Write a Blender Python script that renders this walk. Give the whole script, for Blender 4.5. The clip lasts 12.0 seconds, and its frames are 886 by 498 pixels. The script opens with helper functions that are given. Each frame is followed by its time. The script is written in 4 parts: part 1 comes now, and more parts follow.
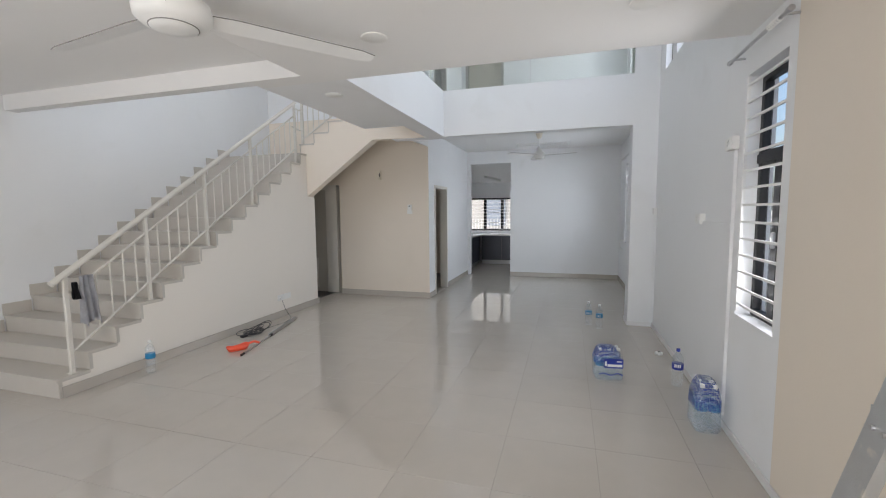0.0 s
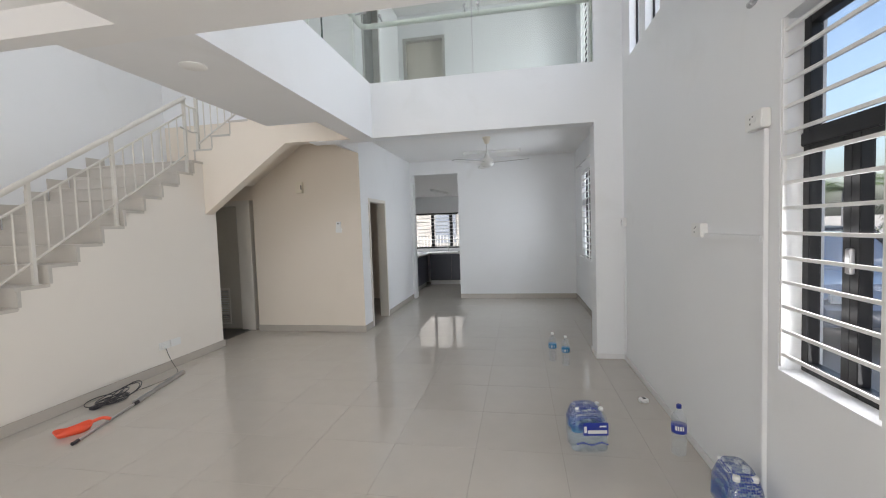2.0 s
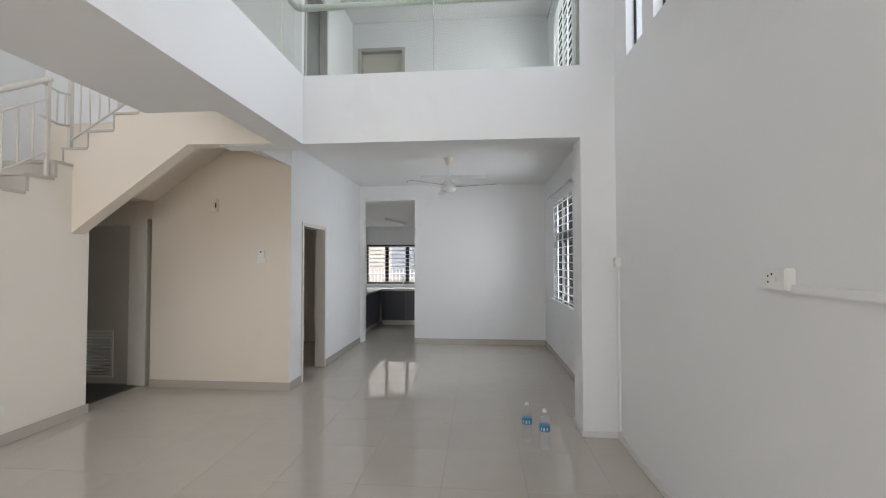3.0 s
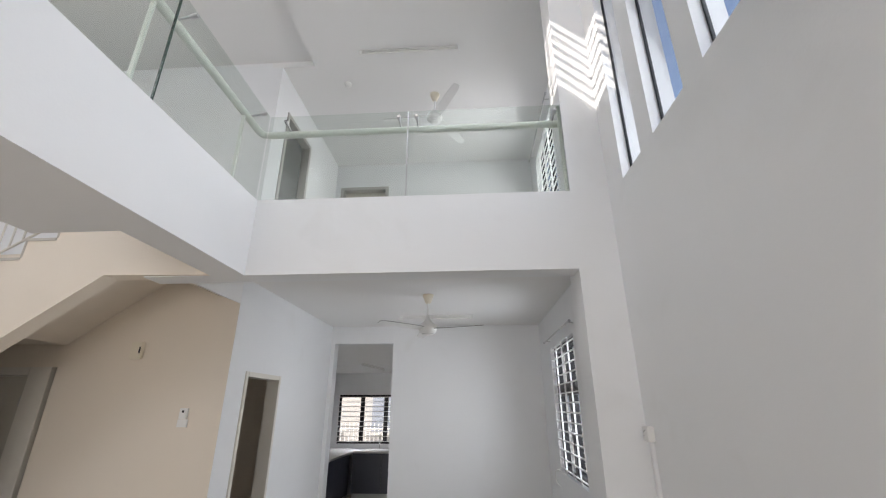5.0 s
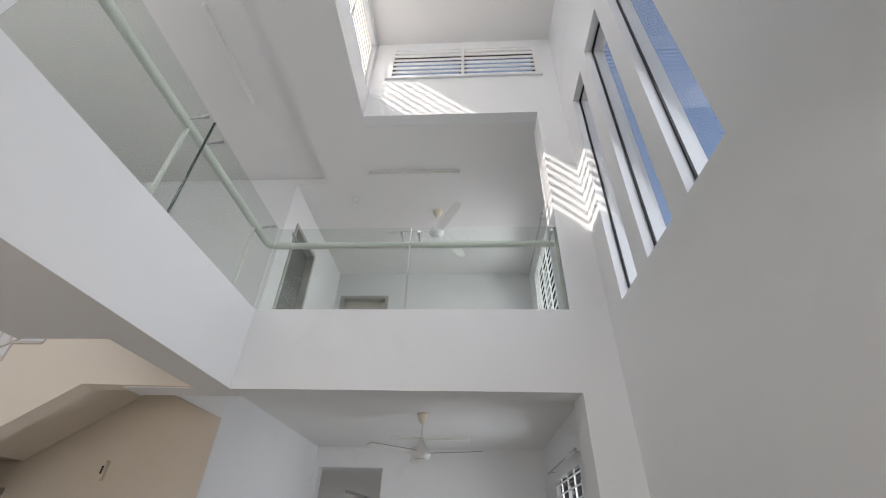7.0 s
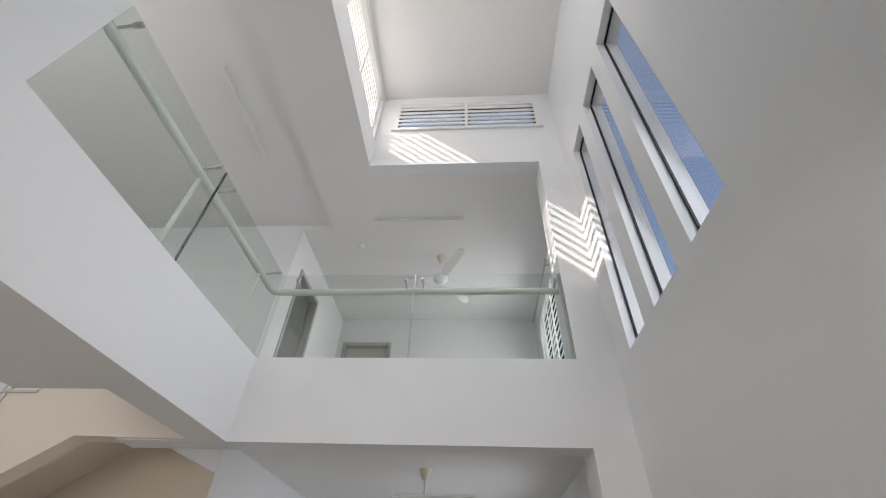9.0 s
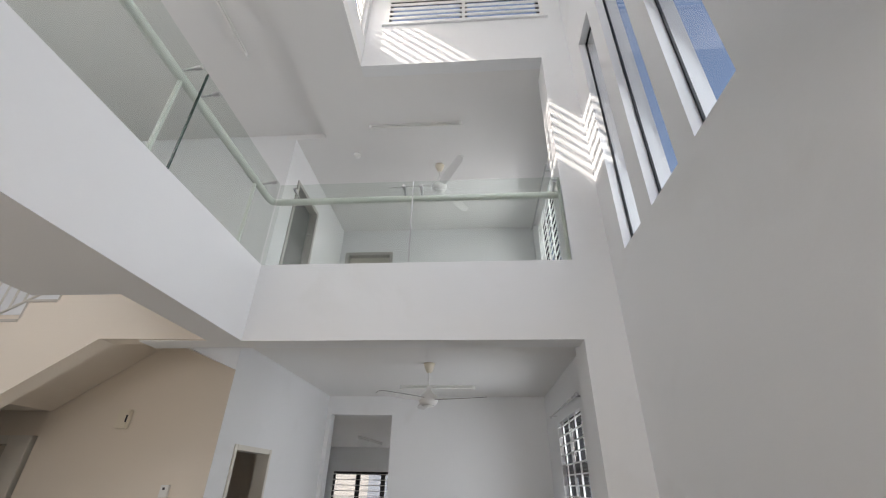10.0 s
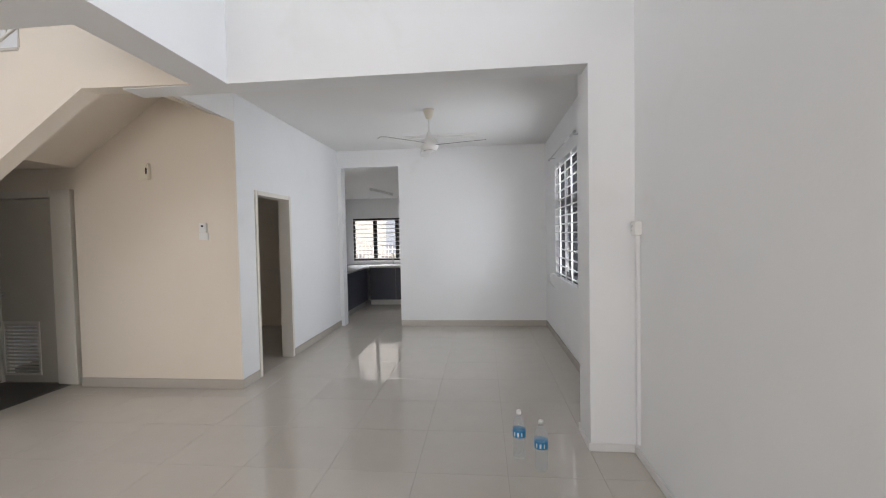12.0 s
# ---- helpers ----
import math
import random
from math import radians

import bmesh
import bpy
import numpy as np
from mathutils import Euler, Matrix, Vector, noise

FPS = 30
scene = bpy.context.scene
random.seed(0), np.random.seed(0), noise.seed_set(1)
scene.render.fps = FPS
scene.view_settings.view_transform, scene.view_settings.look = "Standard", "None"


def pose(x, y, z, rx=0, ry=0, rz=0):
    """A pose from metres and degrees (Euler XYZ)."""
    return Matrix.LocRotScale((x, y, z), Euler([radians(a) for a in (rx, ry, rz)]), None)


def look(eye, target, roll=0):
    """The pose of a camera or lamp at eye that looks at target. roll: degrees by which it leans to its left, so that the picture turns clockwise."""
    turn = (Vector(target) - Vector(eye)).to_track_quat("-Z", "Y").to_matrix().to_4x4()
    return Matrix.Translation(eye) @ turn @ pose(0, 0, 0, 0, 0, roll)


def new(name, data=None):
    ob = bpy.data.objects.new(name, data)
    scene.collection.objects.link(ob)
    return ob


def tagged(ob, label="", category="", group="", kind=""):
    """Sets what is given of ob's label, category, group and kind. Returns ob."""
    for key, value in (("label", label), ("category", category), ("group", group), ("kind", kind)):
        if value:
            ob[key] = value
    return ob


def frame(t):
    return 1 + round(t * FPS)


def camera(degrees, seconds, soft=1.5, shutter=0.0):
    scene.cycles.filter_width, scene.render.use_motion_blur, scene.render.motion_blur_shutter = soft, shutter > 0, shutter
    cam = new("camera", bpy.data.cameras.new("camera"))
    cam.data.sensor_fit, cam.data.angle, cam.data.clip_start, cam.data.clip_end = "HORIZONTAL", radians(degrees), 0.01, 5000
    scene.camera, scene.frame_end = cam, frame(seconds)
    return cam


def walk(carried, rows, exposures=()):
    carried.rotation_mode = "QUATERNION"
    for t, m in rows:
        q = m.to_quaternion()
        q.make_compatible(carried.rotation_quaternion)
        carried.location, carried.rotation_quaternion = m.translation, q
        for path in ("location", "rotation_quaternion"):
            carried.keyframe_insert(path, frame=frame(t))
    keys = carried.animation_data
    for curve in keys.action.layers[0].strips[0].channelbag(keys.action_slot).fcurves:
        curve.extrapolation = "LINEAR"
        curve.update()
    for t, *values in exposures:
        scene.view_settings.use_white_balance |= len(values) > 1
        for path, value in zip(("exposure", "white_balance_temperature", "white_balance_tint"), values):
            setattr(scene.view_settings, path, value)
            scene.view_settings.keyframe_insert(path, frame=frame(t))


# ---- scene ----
cam = camera(93.1, 12.0, soft=1.1)
PATH = [
    (0, (0.315, 0.308, 1.606), (-0.256, 2.216, 1.426), -0.5),
    (0.5, (0.335, 0.314, 1.595), (-0.22, 2.227, 1.412), -0.6),
    (1, (0.423, 0.401, 1.574), (-0.134, 2.311, 1.365), -0.1),
    (1.5, (0.332, 0.828, 1.597), (-0.176, 2.753, 1.404), -1.3),
    (2, (0.256, 1.46, 1.595), (-0.103, 3.424, 1.49), -1.9),
    (2.5, (0.185, 2.097, 1.599), (-0.046, 4.083, 1.587), -0.3),
    (2.7, (0.171, 2.317, 1.598), (-0.021, 4.308, 1.609), -0.2),
    (4.3, (0.311, 3.293, 1.665), (0.172, 5.237, 2.112), 0.4),
    (4.5, (0.251, 3.336, 1.702), (0.12, 5.258, 2.24), 0.2),
    (5, (0.285, 3.419, 1.743), (0.16, 5.287, 2.447), -0.0),
    (5.5, (0.31, 3.434, 1.765), (0.169, 5.251, 2.588), 0.5),
    (6, (0.313, 3.432, 1.778), (0.169, 5.197, 2.708), 0.7),
    (6.5, (0.301, 3.426, 1.792), (0.166, 5.126, 2.836), 1.3),
    (7, (0.291, 3.404, 1.799), (0.175, 5.033, 2.953), 1.9),
    (7.2, (0.297, 3.398, 1.812), (0.18, 4.997, 3.008), 1.8),
    (9, (0.285, 3.386, 1.813), (0.155, 4.883, 3.133), 2.6),
    (9.5, (0.274, 3.387, 1.801), (0.144, 4.927, 3.071), 2.1),
    (10, (0.298, 3.422, 1.765), (0.161, 5.159, 2.748), 1.1),
    (10.5, (0.312, 3.439, 1.733), (0.163, 5.296, 2.462), 0.2),
    (10.8, (0.289, 3.442, 1.696), (0.139, 5.354, 2.262), 0.0),
    (11, (0.307, 3.466, 1.664), (0.143, 5.412, 2.095), -0.3),
    (11.5, (0.322, 3.475, 1.588), (0.145, 5.466, 1.657), -1.0),
    (12, (0.377, 3.499, 1.558), (0.187, 5.489, 1.493), -1.1),
]
EXPOSURE = [(t, e, k, 11 if t < 3 else 13) for t, e, k in ((0.0, 0.84, 6350), (0.5, 0.98, 6370), (1.0, 1.0, 6400), (1.5, 1.03, 6450), (2.5, 0.88, 6600), (4.5, 0.88, 6700), (5.0, 0.88, 6720), (5.5, 0.64, 6750), (6.5, 0.56, 6750), (9.5, 0.55, 6800), (10.0, 0.62, 6800), (10.5, 0.91, 6800), (11.5, 1.03, 6700), (12.0, 1.08, 6700))]
walk(cam, [(t, look(eye, target, roll)) for t, eye, target, roll in PATH], EXPOSURE)

# ---- world and light ----
SUN = Vector((1.0, 0.5, -0.95)).normalized()
world = bpy.data.worlds.new("world")
scene.world = world
world.use_nodes = True
wn = world.node_tree.nodes
sky = wn.new("ShaderNodeTexSky")
sky.sky_type = "NISHITA"
sky.sun_disc = False
sky.dust_density, sky.air_density = 4.0, 1.0
sky.sun_elevation = math.asin(-SUN.z)
sky.sun_rotation = math.atan2(-SUN.x, -SUN.y)
wn["Background"].inputs["Strength"].default_value = 0.15
world.node_tree.links.new(sky.outputs[0], wn["Background"].inputs["Color"])
sun = new("sun", bpy.data.lights.new("sun", "SUN"))
sun.data.energy, sun.data.angle, sun.data.color = 4.0, radians(0.5), (1.0, 0.95, 0.88)
sun.matrix_world = look((0, 0, 30), Vector((0, 0, 30)) + SUN)


def window_light(eye, target, w, h, watts, colour=(0.92, 0.96, 1.0), spread=180):
    """Daylight that stands in an opening for the sky outside."""
    ob = new("window_daylight", bpy.data.lights.new("window_daylight", "AREA"))
    ob.data.shape, ob.data.size, ob.data.size_y = "RECTANGLE", w, h
    ob.data.energy, ob.data.color, ob.data.spread = watts, colour, radians(spread)
    ob.matrix_world = look(eye, target)
    return ob


XR, XR_GLASS = 1.43, 1.60
COOL, BLUISH, NEUTRAL = (0.93, 0.965, 1.0), (0.86, 0.925, 1.0), (0.99, 0.985, 0.98)
window_light((-1.6, -2.25, 1.35), (-1.6, 5, 1.35), 4.6, 2.3, 62, NEUTRAL)
window_light((XR + 0.03, 3.345, 1.68), (-3, 3.345, 1.2), 0.5, 1.5, 8, NEUTRAL, 130)
for y in (6.045, 5.47, 4.875):
    window_light((XR + 0.03, y, 4.52), (-3, y, 3.2), 0.33, 2.3, 3.8, BLUISH, 125)
# Fill lamp for the side room, in an opening invented for it.
window_light((-5.65, 10.22, 1.75), (0, 9.6, 1.2), 0.4, 0.65, 0.7, COOL)
window_light((-1.05, 5.6, 6.95), (3, 5.6, 6.0), 1.4, 0.8, 3, COOL)
# Two fill lamps, for landing and void, in made-up openings never in view.
window_light((-3.6, 3.30, 4.95), (-3.6, 8, 4.3), 2.6, 1.5, 19, COOL)
window_light((0.25, 3.36, 6.9), (0.25, 8, 4.6), 1.9, 0.9, 12, COOL)
window_light((XR_GLASS, 8.9, 4.85), (-3, 8.9, 4.6), 1.3, 1.4, 20, COOL, 140)
window_light((XR_GLASS, 9.03, 1.73), (-3, 9.03, 1.5), 1.4, 1.5, 26, BLUISH, 140)
window_light((-1.68, 13.59, 1.49), (-1.68, 12.6, -0.4), 2.1, 0.95, 9, COOL, 80)


# ---- materials ----
def material(name, colour, rough=0.6, metal=0.0, vary=0.06, scale=3.0, bump=0.05, fine=120.0, random_tint=0.0, spec=0.5, coat=0.0):
    """A surface with tone variation at two scales and fine relief."""
    m = bpy.data.materials.new(name)
    m.use_nodes = True
    n, l = m.node_tree.nodes, m.node_tree.links
    b = n["Principled BSDF"]
    co = n.new("ShaderNodeTexCoord")
    big, small = n.new("ShaderNodeTexNoise"), n.new("ShaderNodeTexNoise")
    big.inputs["Scale"].default_value, small.inputs["Scale"].default_value = scale, fine
    big.inputs["Detail"].default_value = 5
    for t in (big, small):
        l.new(co.outputs["Object"], t.inputs["Vector"])
    mix = n.new("ShaderNodeMix")
    mix.data_type = "RGBA"
    mix.inputs["A"].default_value = (*[c * (1 - vary) for c in colour], 1)
    mix.inputs["B"].default_value = (*[min(1, c * (1 + vary)) for c in colour], 1)
    l.new(big.outputs["Fac"], mix.inputs["Factor"])
    out = mix.outputs["Result"]
    if random_tint:
        info, hsv, rng = n.new("ShaderNodeObjectInfo"), n.new("ShaderNodeHueSaturation"), n.new("ShaderNodeMapRange")
        rng.inputs["To Min"].default_value, rng.inputs["To Max"].default_value = 1 - random_tint, 1 + random_tint
        l.new(info.outputs["Random"], rng.inputs["Value"])
        l.new(rng.outputs[0], hsv.inputs["Value"])
        l.new(out, hsv.inputs["Color"])
        out = hsv.outputs[0]
    l.new(out, b.inputs["Base Color"])
    rr = n.new("ShaderNodeMapRange")
    rr.inputs["To Min"].default_value, rr.inputs["To Max"].default_value = rough * 0.85, min(1, rough * 1.15)
    l.new(big.outputs["Fac"], rr.inputs["Value"])
    l.new(rr.outputs[0], b.inputs["Roughness"])
    if bump:
        bp = n.new("ShaderNodeBump")
        bp.inputs["Strength"].default_value, bp.inputs["Distance"].default_value = bump, 0.004
        l.new(small.outputs["Fac"], bp.inputs["Height"])
        l.new(bp.outputs[0], b.inputs["Normal"])
    b.inputs["Metallic"].default_value = metal
    b.inputs["Specular IOR Level"].default_value = spec
    b.inputs["Coat Weight"].default_value = coat
    return m


def glass_material(name, tint, gloss=1.0, rough=0.0, milky=0.0, milk=(0.8, 0.85, 0.9)):
    m = bpy.data.materials.new(name)
    m.use_nodes = True
    n, l = m.node_tree.nodes, m.node_tree.links
    n.remove(n["Principled BSDF"])
    clear, shine, lw, power, mix = (n.new("ShaderNode" + k) for k in ("BsdfTransparent", "BsdfGlossy", "LayerWeight", "Math", "MixShader"))
    clear.inputs["Color"].default_value = (*tint, 1)
    shine.inputs["Roughness"].default_value = rough
    shine.inputs["Color"].default_value = (gloss, gloss, gloss, 1)
    lw.inputs["Blend"].default_value = 0.5
    power.operation = "POWER"
    power.inputs[1].default_value = 4.0
    l.new(lw.outputs["Facing"], power.inputs[0])
    amount = n.new("ShaderNodeMapRange")
    amount.inputs["To Min"].default_value, amount.inputs["To Max"].default_value = 0.03, 0.6
    l.new(power.outputs[0], amount.inputs["Value"])
    l.new(amount.outputs[0], mix.inputs[0])
    l.new(clear.outputs[0], mix.inputs[1])
    l.new(shine.outputs[0], mix.inputs[2])
    out = mix.outputs[0]
    if milky:
        haze, mix2 = n.new("ShaderNodeBsdfDiffuse"), n.new("ShaderNodeMixShader")
        haze.inputs["Color"].default_value = (*milk, 1)
        mix2.inputs[0].default_value = milky
        l.new(out, mix2.inputs[1])
        l.new(haze.outputs[0], mix2.inputs[2])
        out = mix2.outputs[0]
    l.new(out, n["Material Output"].inputs["Surface"])
    return m


def marks(m, colour, amount=0.35, scale=1.6, low=0.6, high=0.75):
    """Lays irregular scuffs of another colour over a material."""
    n, l = m.node_tree.nodes, m.node_tree.links
    b = n["Principled BSDF"]
    src = b.inputs["Base Color"].links[0].from_socket
    co, t, ramp, mix = n.new("ShaderNodeTexCoord"), n.new("ShaderNodeTexNoise"), n.new("ShaderNodeMapRange"), n.new("ShaderNodeMix")
    t.inputs["Scale"].default_value, t.inputs["Detail"].default_value, t.inputs["Distortion"].default_value = scale, 8, 0.6
    l.new(co.outputs["Object"], t.inputs["Vector"])
    ramp.inputs["From Min"].default_value, ramp.inputs["From Max"].default_value = low, high
    ramp.inputs["To Max"].default_value = amount
    l.new(t.outputs["Fac"], ramp.inputs["Value"])
    mix.data_type = "RGBA"
    l.new(ramp.outputs[0], mix.inputs["Factor"])
    l.new(src, mix.inputs["A"])
    mix.inputs["B"].default_value = (*colour, 1)
    l.new(mix.outputs["Result"], b.inputs["Base Color"])
    return m


WHITE = marks(material("white_wall_paint", (0.80, 0.81, 0.82), 0.55, vary=0.025, scale=1.2, bump=0.12, fine=60), (0.70, 0.70, 0.69), 0.3)
CREAM = marks(material("cream_wall_paint", (0.76, 0.685, 0.59), 0.55, vary=0.025, scale=1.2, bump=0.12, fine=60), (0.70, 0.625, 0.535), 0.3)
PALE = marks(material("pale_cream_wall_paint", (0.80, 0.755, 0.69), 0.55, vary=0.025, scale=1.2, bump=0.12, fine=60), (0.73, 0.68, 0.62), 0.3)
CEIL = material("ceiling_paint", (0.80, 0.795, 0.785), 0.7, vary=0.02, scale=0.9, bump=0.08, fine=50)
TILE = marks(material("polished_floor_tile", (0.525, 0.488, 0.437), 0.035, vary=0.05, scale=4, bump=0.0, random_tint=0.012, spec=0.75), (0.44, 0.41, 0.37), 0.25, 3.0, 0.5, 0.8)
GROUT = material("grout", (0.30, 0.278, 0.245), 0.8, vary=0.15, scale=8)
SKIRT = material("skirting_tile", (0.47, 0.432, 0.385), 0.22, vary=0.05, scale=5, bump=0.02)
SKIRTW = marks(material("painted_skirting", (0.72, 0.715, 0.715), 0.4, vary=0.04, scale=5, bump=0.03), (0.62, 0.60, 0.57), 0.3, 5.0)
STEP = marks(material("stair_tile", (0.54, 0.505, 0.455), 0.35, vary=0.06, scale=5, bump=0.03), (0.48, 0.45, 0.41), 0.12, 6.0)
BLACK = material("black_aluminium", (0.02, 0.02, 0.022), 0.38, 0.3, vary=0.15, scale=10, bump=0.02)
BARS = material("white_grille_paint", (0.80, 0.80, 0.79), 0.4, vary=0.04, scale=12, bump=0.03)
RAILW = material("cream_rail_paint", (0.66, 0.635, 0.58), 0.32, vary=0.05, scale=9, bump=0.02)
RAILG = material("pale_green_pipe_paint", (0.73, 0.76, 0.71), 0.3, vary=0.04, scale=9, bump=0.02)
STEEL = material("brushed_steel", (0.55, 0.55, 0.56), 0.3, 1.0, vary=0.1, scale=20, bump=0.03)
ALU = marks(material("worn_aluminium", (0.56, 0.58, 0.60), 0.42, 0.85, vary=0.12, scale=15, bump=0.15, fine=200), (0.72, 0.70, 0.67), 0.9, 14.0, 0.6, 0.68)
PLASTIC = material("white_plastic", (0.80, 0.80, 0.78), 0.35, vary=0.02, scale=12, bump=0.01)
IVORY = material("ivory_plastic", (0.76, 0.70, 0.58), 0.4, vary=0.03, scale=12, bump=0.01)
DOORP = material("grey_cream_door_paint", (0.54, 0.515, 0.455), 0.45, vary=0.05, scale=4, bump=0.05, fine=80)
GREYDOOR = material("grey_door_paint", (0.15, 0.155, 0.15), 0.4, vary=0.06, scale=5, bump=0.04)
FRAMEP = material("door_frame_paint", (0.72, 0.69, 0.63), 0.45, vary=0.04, scale=6, bump=0.04)
UPFRAME = material("grey_door_frame_paint", (0.46, 0.45, 0.42), 0.45, vary=0.05, scale=6, bump=0.04)
DARKFLOOR = material("dark_floor_sheet", (0.07, 0.066, 0.06), 0.4, vary=0.25, scale=9)
CABINET = material("dark_blue_grey_laminate", (0.055, 0.06, 0.085), 0.35, vary=0.1, scale=6, bump=0.02)
WORKTOP = material("pale_worktop", (0.66, 0.66, 0.66), 0.2, vary=0.1, scale=30, bump=0.01)
GLASS = glass_material("clear_glass", (0.98, 0.985, 0.985), 0.6)
GREENGLASS = glass_material("green_tinted_glass", (0.94, 0.962, 0.947), 0.4)
GLASSEDGE = material("dark_glass_edge", (0.04, 0.07, 0.06), 0.2, vary=0.05)
PET = glass_material("bottle_plastic", (0.97, 0.985, 0.99), 1.0, 0.04, 0.09)
LABEL = material("blue_label", (0.02, 0.20, 0.40), 0.4, vary=0.25, scale=40, bump=0.01)
NAVY = material("navy_label", (0.02, 0.04, 0.30), 0.35, vary=0.1, scale=30, bump=0.01)
RED = material("red_orange_plastic", (0.85, 0.10, 0.04), 0.35, vary=0.1, scale=15, bump=0.03)
CABLE = material("black_cable_rubber", (0.03, 0.03, 0.035), 0.45, vary=0.2, scale=30)
CLOTH = material("grey_cloth", (0.52, 0.52, 0.55), 0.95, vary=0.25, scale=12, bump=0.4, fine=300)
DARKCLOTH = material("black_cloth", (0.03, 0.03, 0.035), 0.95, vary=0.25, scale=12, bump=0.4, fine=300)


# ---- mesh helpers ----
def mesh_object(name, bm, mat, parent=None, smooth=False, bevel=0.0):
    if bevel:
        bmesh.ops.bevel(bm, geom=bm.edges[:], offset=bevel, segments=2, affect="EDGES", clamp_overlap=True)
    bmesh.ops.recalc_face_normals(bm, faces=bm.faces[:])
    me = bpy.data.meshes.new(name)
    bm.to_mesh(me)
    bm.free()
    for m in mat if isinstance(mat, (list, tuple)) else (mat,):
        me.materials.append(m)
    if smooth:
        for p in me.polygons:
            p.use_smooth = True
    ob = new(name, me)
    ob.parent = parent
    return ob


def add_box(bm, x0, x1, y0, y1, z0, z1):
    m = Matrix.Translation(((x0 + x1) / 2, (y0 + y1) / 2, (z0 + z1) / 2)) @ Matrix.Diagonal((x1 - x0, y1 - y0, z1 - z0, 1))
    return bmesh.ops.create_cube(bm, size=1, matrix=m)["verts"]


def add_tube(bm, a, b, r, r2=None, seg=12):
    a, b = Vector(a), Vector(b)
    d = b - a
    m = Matrix.Translation((a + b) / 2) @ d.to_track_quat("Z", "Y").to_matrix().to_4x4()
    bmesh.ops.create_cone(bm, cap_ends=True, segments=seg, radius1=r, radius2=r if r2 is None else r2, depth=d.length, matrix=m)


def box(name, x0, x1, y0, y1, z0, z1, mat, parent=None, bevel=0.0):
    bm = bmesh.new()
    add_box(bm, x0, x1, y0, y1, z0, z1)
    return mesh_object(name, bm, mat, parent, bevel=bevel)


def tube(name, a, b, r, mat, parent=None, r2=None, seg=14):
    bm = bmesh.new()
    add_tube(bm, a, b, r, r2, seg)
    return mesh_object(name, bm, mat, parent)


def prism(name, outline, axis, lo, hi, mat, parent=None, bevel=0.0):
    """A flat outline pushed along an axis: 'x' takes (y, z), 'y' takes (x, z), 'z' takes (x, y)."""
    place = {"x": lambda u, v, w: (w, u, v), "y": lambda u, v, w: (u, w, v), "z": lambda u, v, w: (u, v, w)}[axis]
    bm = bmesh.new()
    ends = [[bm.verts.new(place(u, v, w)) for u, v in outline] for w in (lo, hi)]
    for e in ends:
        bm.faces.new(e)
    for i in range(len(outline)):
        j = (i + 1) % len(outline)
        bm.faces.new((ends[0][i], ends[0][j], ends[1][j], ends[1][i]))
    return mesh_object(name, bm, mat, parent, bevel=bevel)


def lathe(name, profile, mat, parent=None, seg=24, at=(0, 0, 0), caps=True):
    bm = bmesh.new()
    rings = [[bm.verts.new((at[0] + r * math.cos(2 * math.pi * i / seg), at[1] + r * math.sin(2 * math.pi * i / seg), at[2] + z)) for i in range(seg)] for r, z in profile]
    for a, b in zip(rings, rings[1:]):
        for i in range(seg):
            bm.faces.new((a[i], a[(i + 1) % seg], b[(i + 1) % seg], b[i]))
    if caps:
        bm.faces.new(rings[0])
        bm.faces.new(rings[-1])
    return mesh_object(name, bm, mat, parent, smooth=True)


def wire(name, points, r, mat, parent=None, kind="NURBS"):
    cu = bpy.data.curves.new(name, "CURVE")
    cu.dimensions, cu.bevel_depth, cu.bevel_resolution = "3D", r, 2
    sp = cu.splines.new(kind)
    sp.points.add(len(points) - 1)
    for p, c in zip(sp.points, points):
        p.co = (*c, 1)
    if kind == "NURBS":
        sp.use_endpoint_u, sp.order_u = True, 3
    cu.materials.append(mat)
    dg = bpy.data.objects.new(name, cu)
    scene.collection.objects.link(dg)
    me = bpy.data.meshes.new_from_object(dg.evaluated_get(bpy.context.evaluated_depsgraph_get()))
    bpy.data.objects.remove(dg)
    ob = new(name, me)
    ob.parent = parent
    return ob


def wall(name, axis, face, back, u0, u1, z0, z1, mat, holes=()):
    """An upright wall with openings. axis 'x': its faces look along x and u is y; axis 'y': u is x. Holes are (u0, u1, z0, z1)."""
    us = sorted({u0, u1, *[h[0] for h in holes], *[h[1] for h in holes]})
    zs = sorted({z0, z1, *[h[2] for h in holes], *[h[3] for h in holes]})
    solid = {}
    for i in range(len(us) - 1):
        for j in range(len(zs) - 1):
            cu, cz = (us[i] + us[i + 1]) / 2, (zs[j] + zs[j + 1]) / 2
            solid[i, j] = not any(h[0] < cu < h[1] and h[2] < cz < h[3] for h in holes)
    bm = bmesh.new()
    pts = {}

    def p(i, j, w):
        if (i, j, w) not in pts:
            pts[i, j, w] = bm.verts.new((w, us[i], zs[j]) if axis == "x" else (us[i], w, zs[j]))
        return pts[i, j, w]

    for (i, j), s in solid.items():
        if not s:
            continue
        for w in (face, back):
            bm.faces.new((p(i, j, w), p(i + 1, j, w), p(i + 1, j + 1, w), p(i, j + 1, w)))
        for di, dj, a, b in ((-1, 0, (i, j), (i, j + 1)), (1, 0, (i + 1, j), (i + 1, j + 1)), (0, -1, (i, j), (i + 1, j)), (0, 1, (i, j + 1), (i + 1, j + 1))):
            if not solid.get((i + di, j + dj), False):
                bm.faces.new((p(*a, face), p(*b, face), p(*b, back), p(*a, back)))
    return tagged(mesh_object(name, bm, mat), kind="structure")


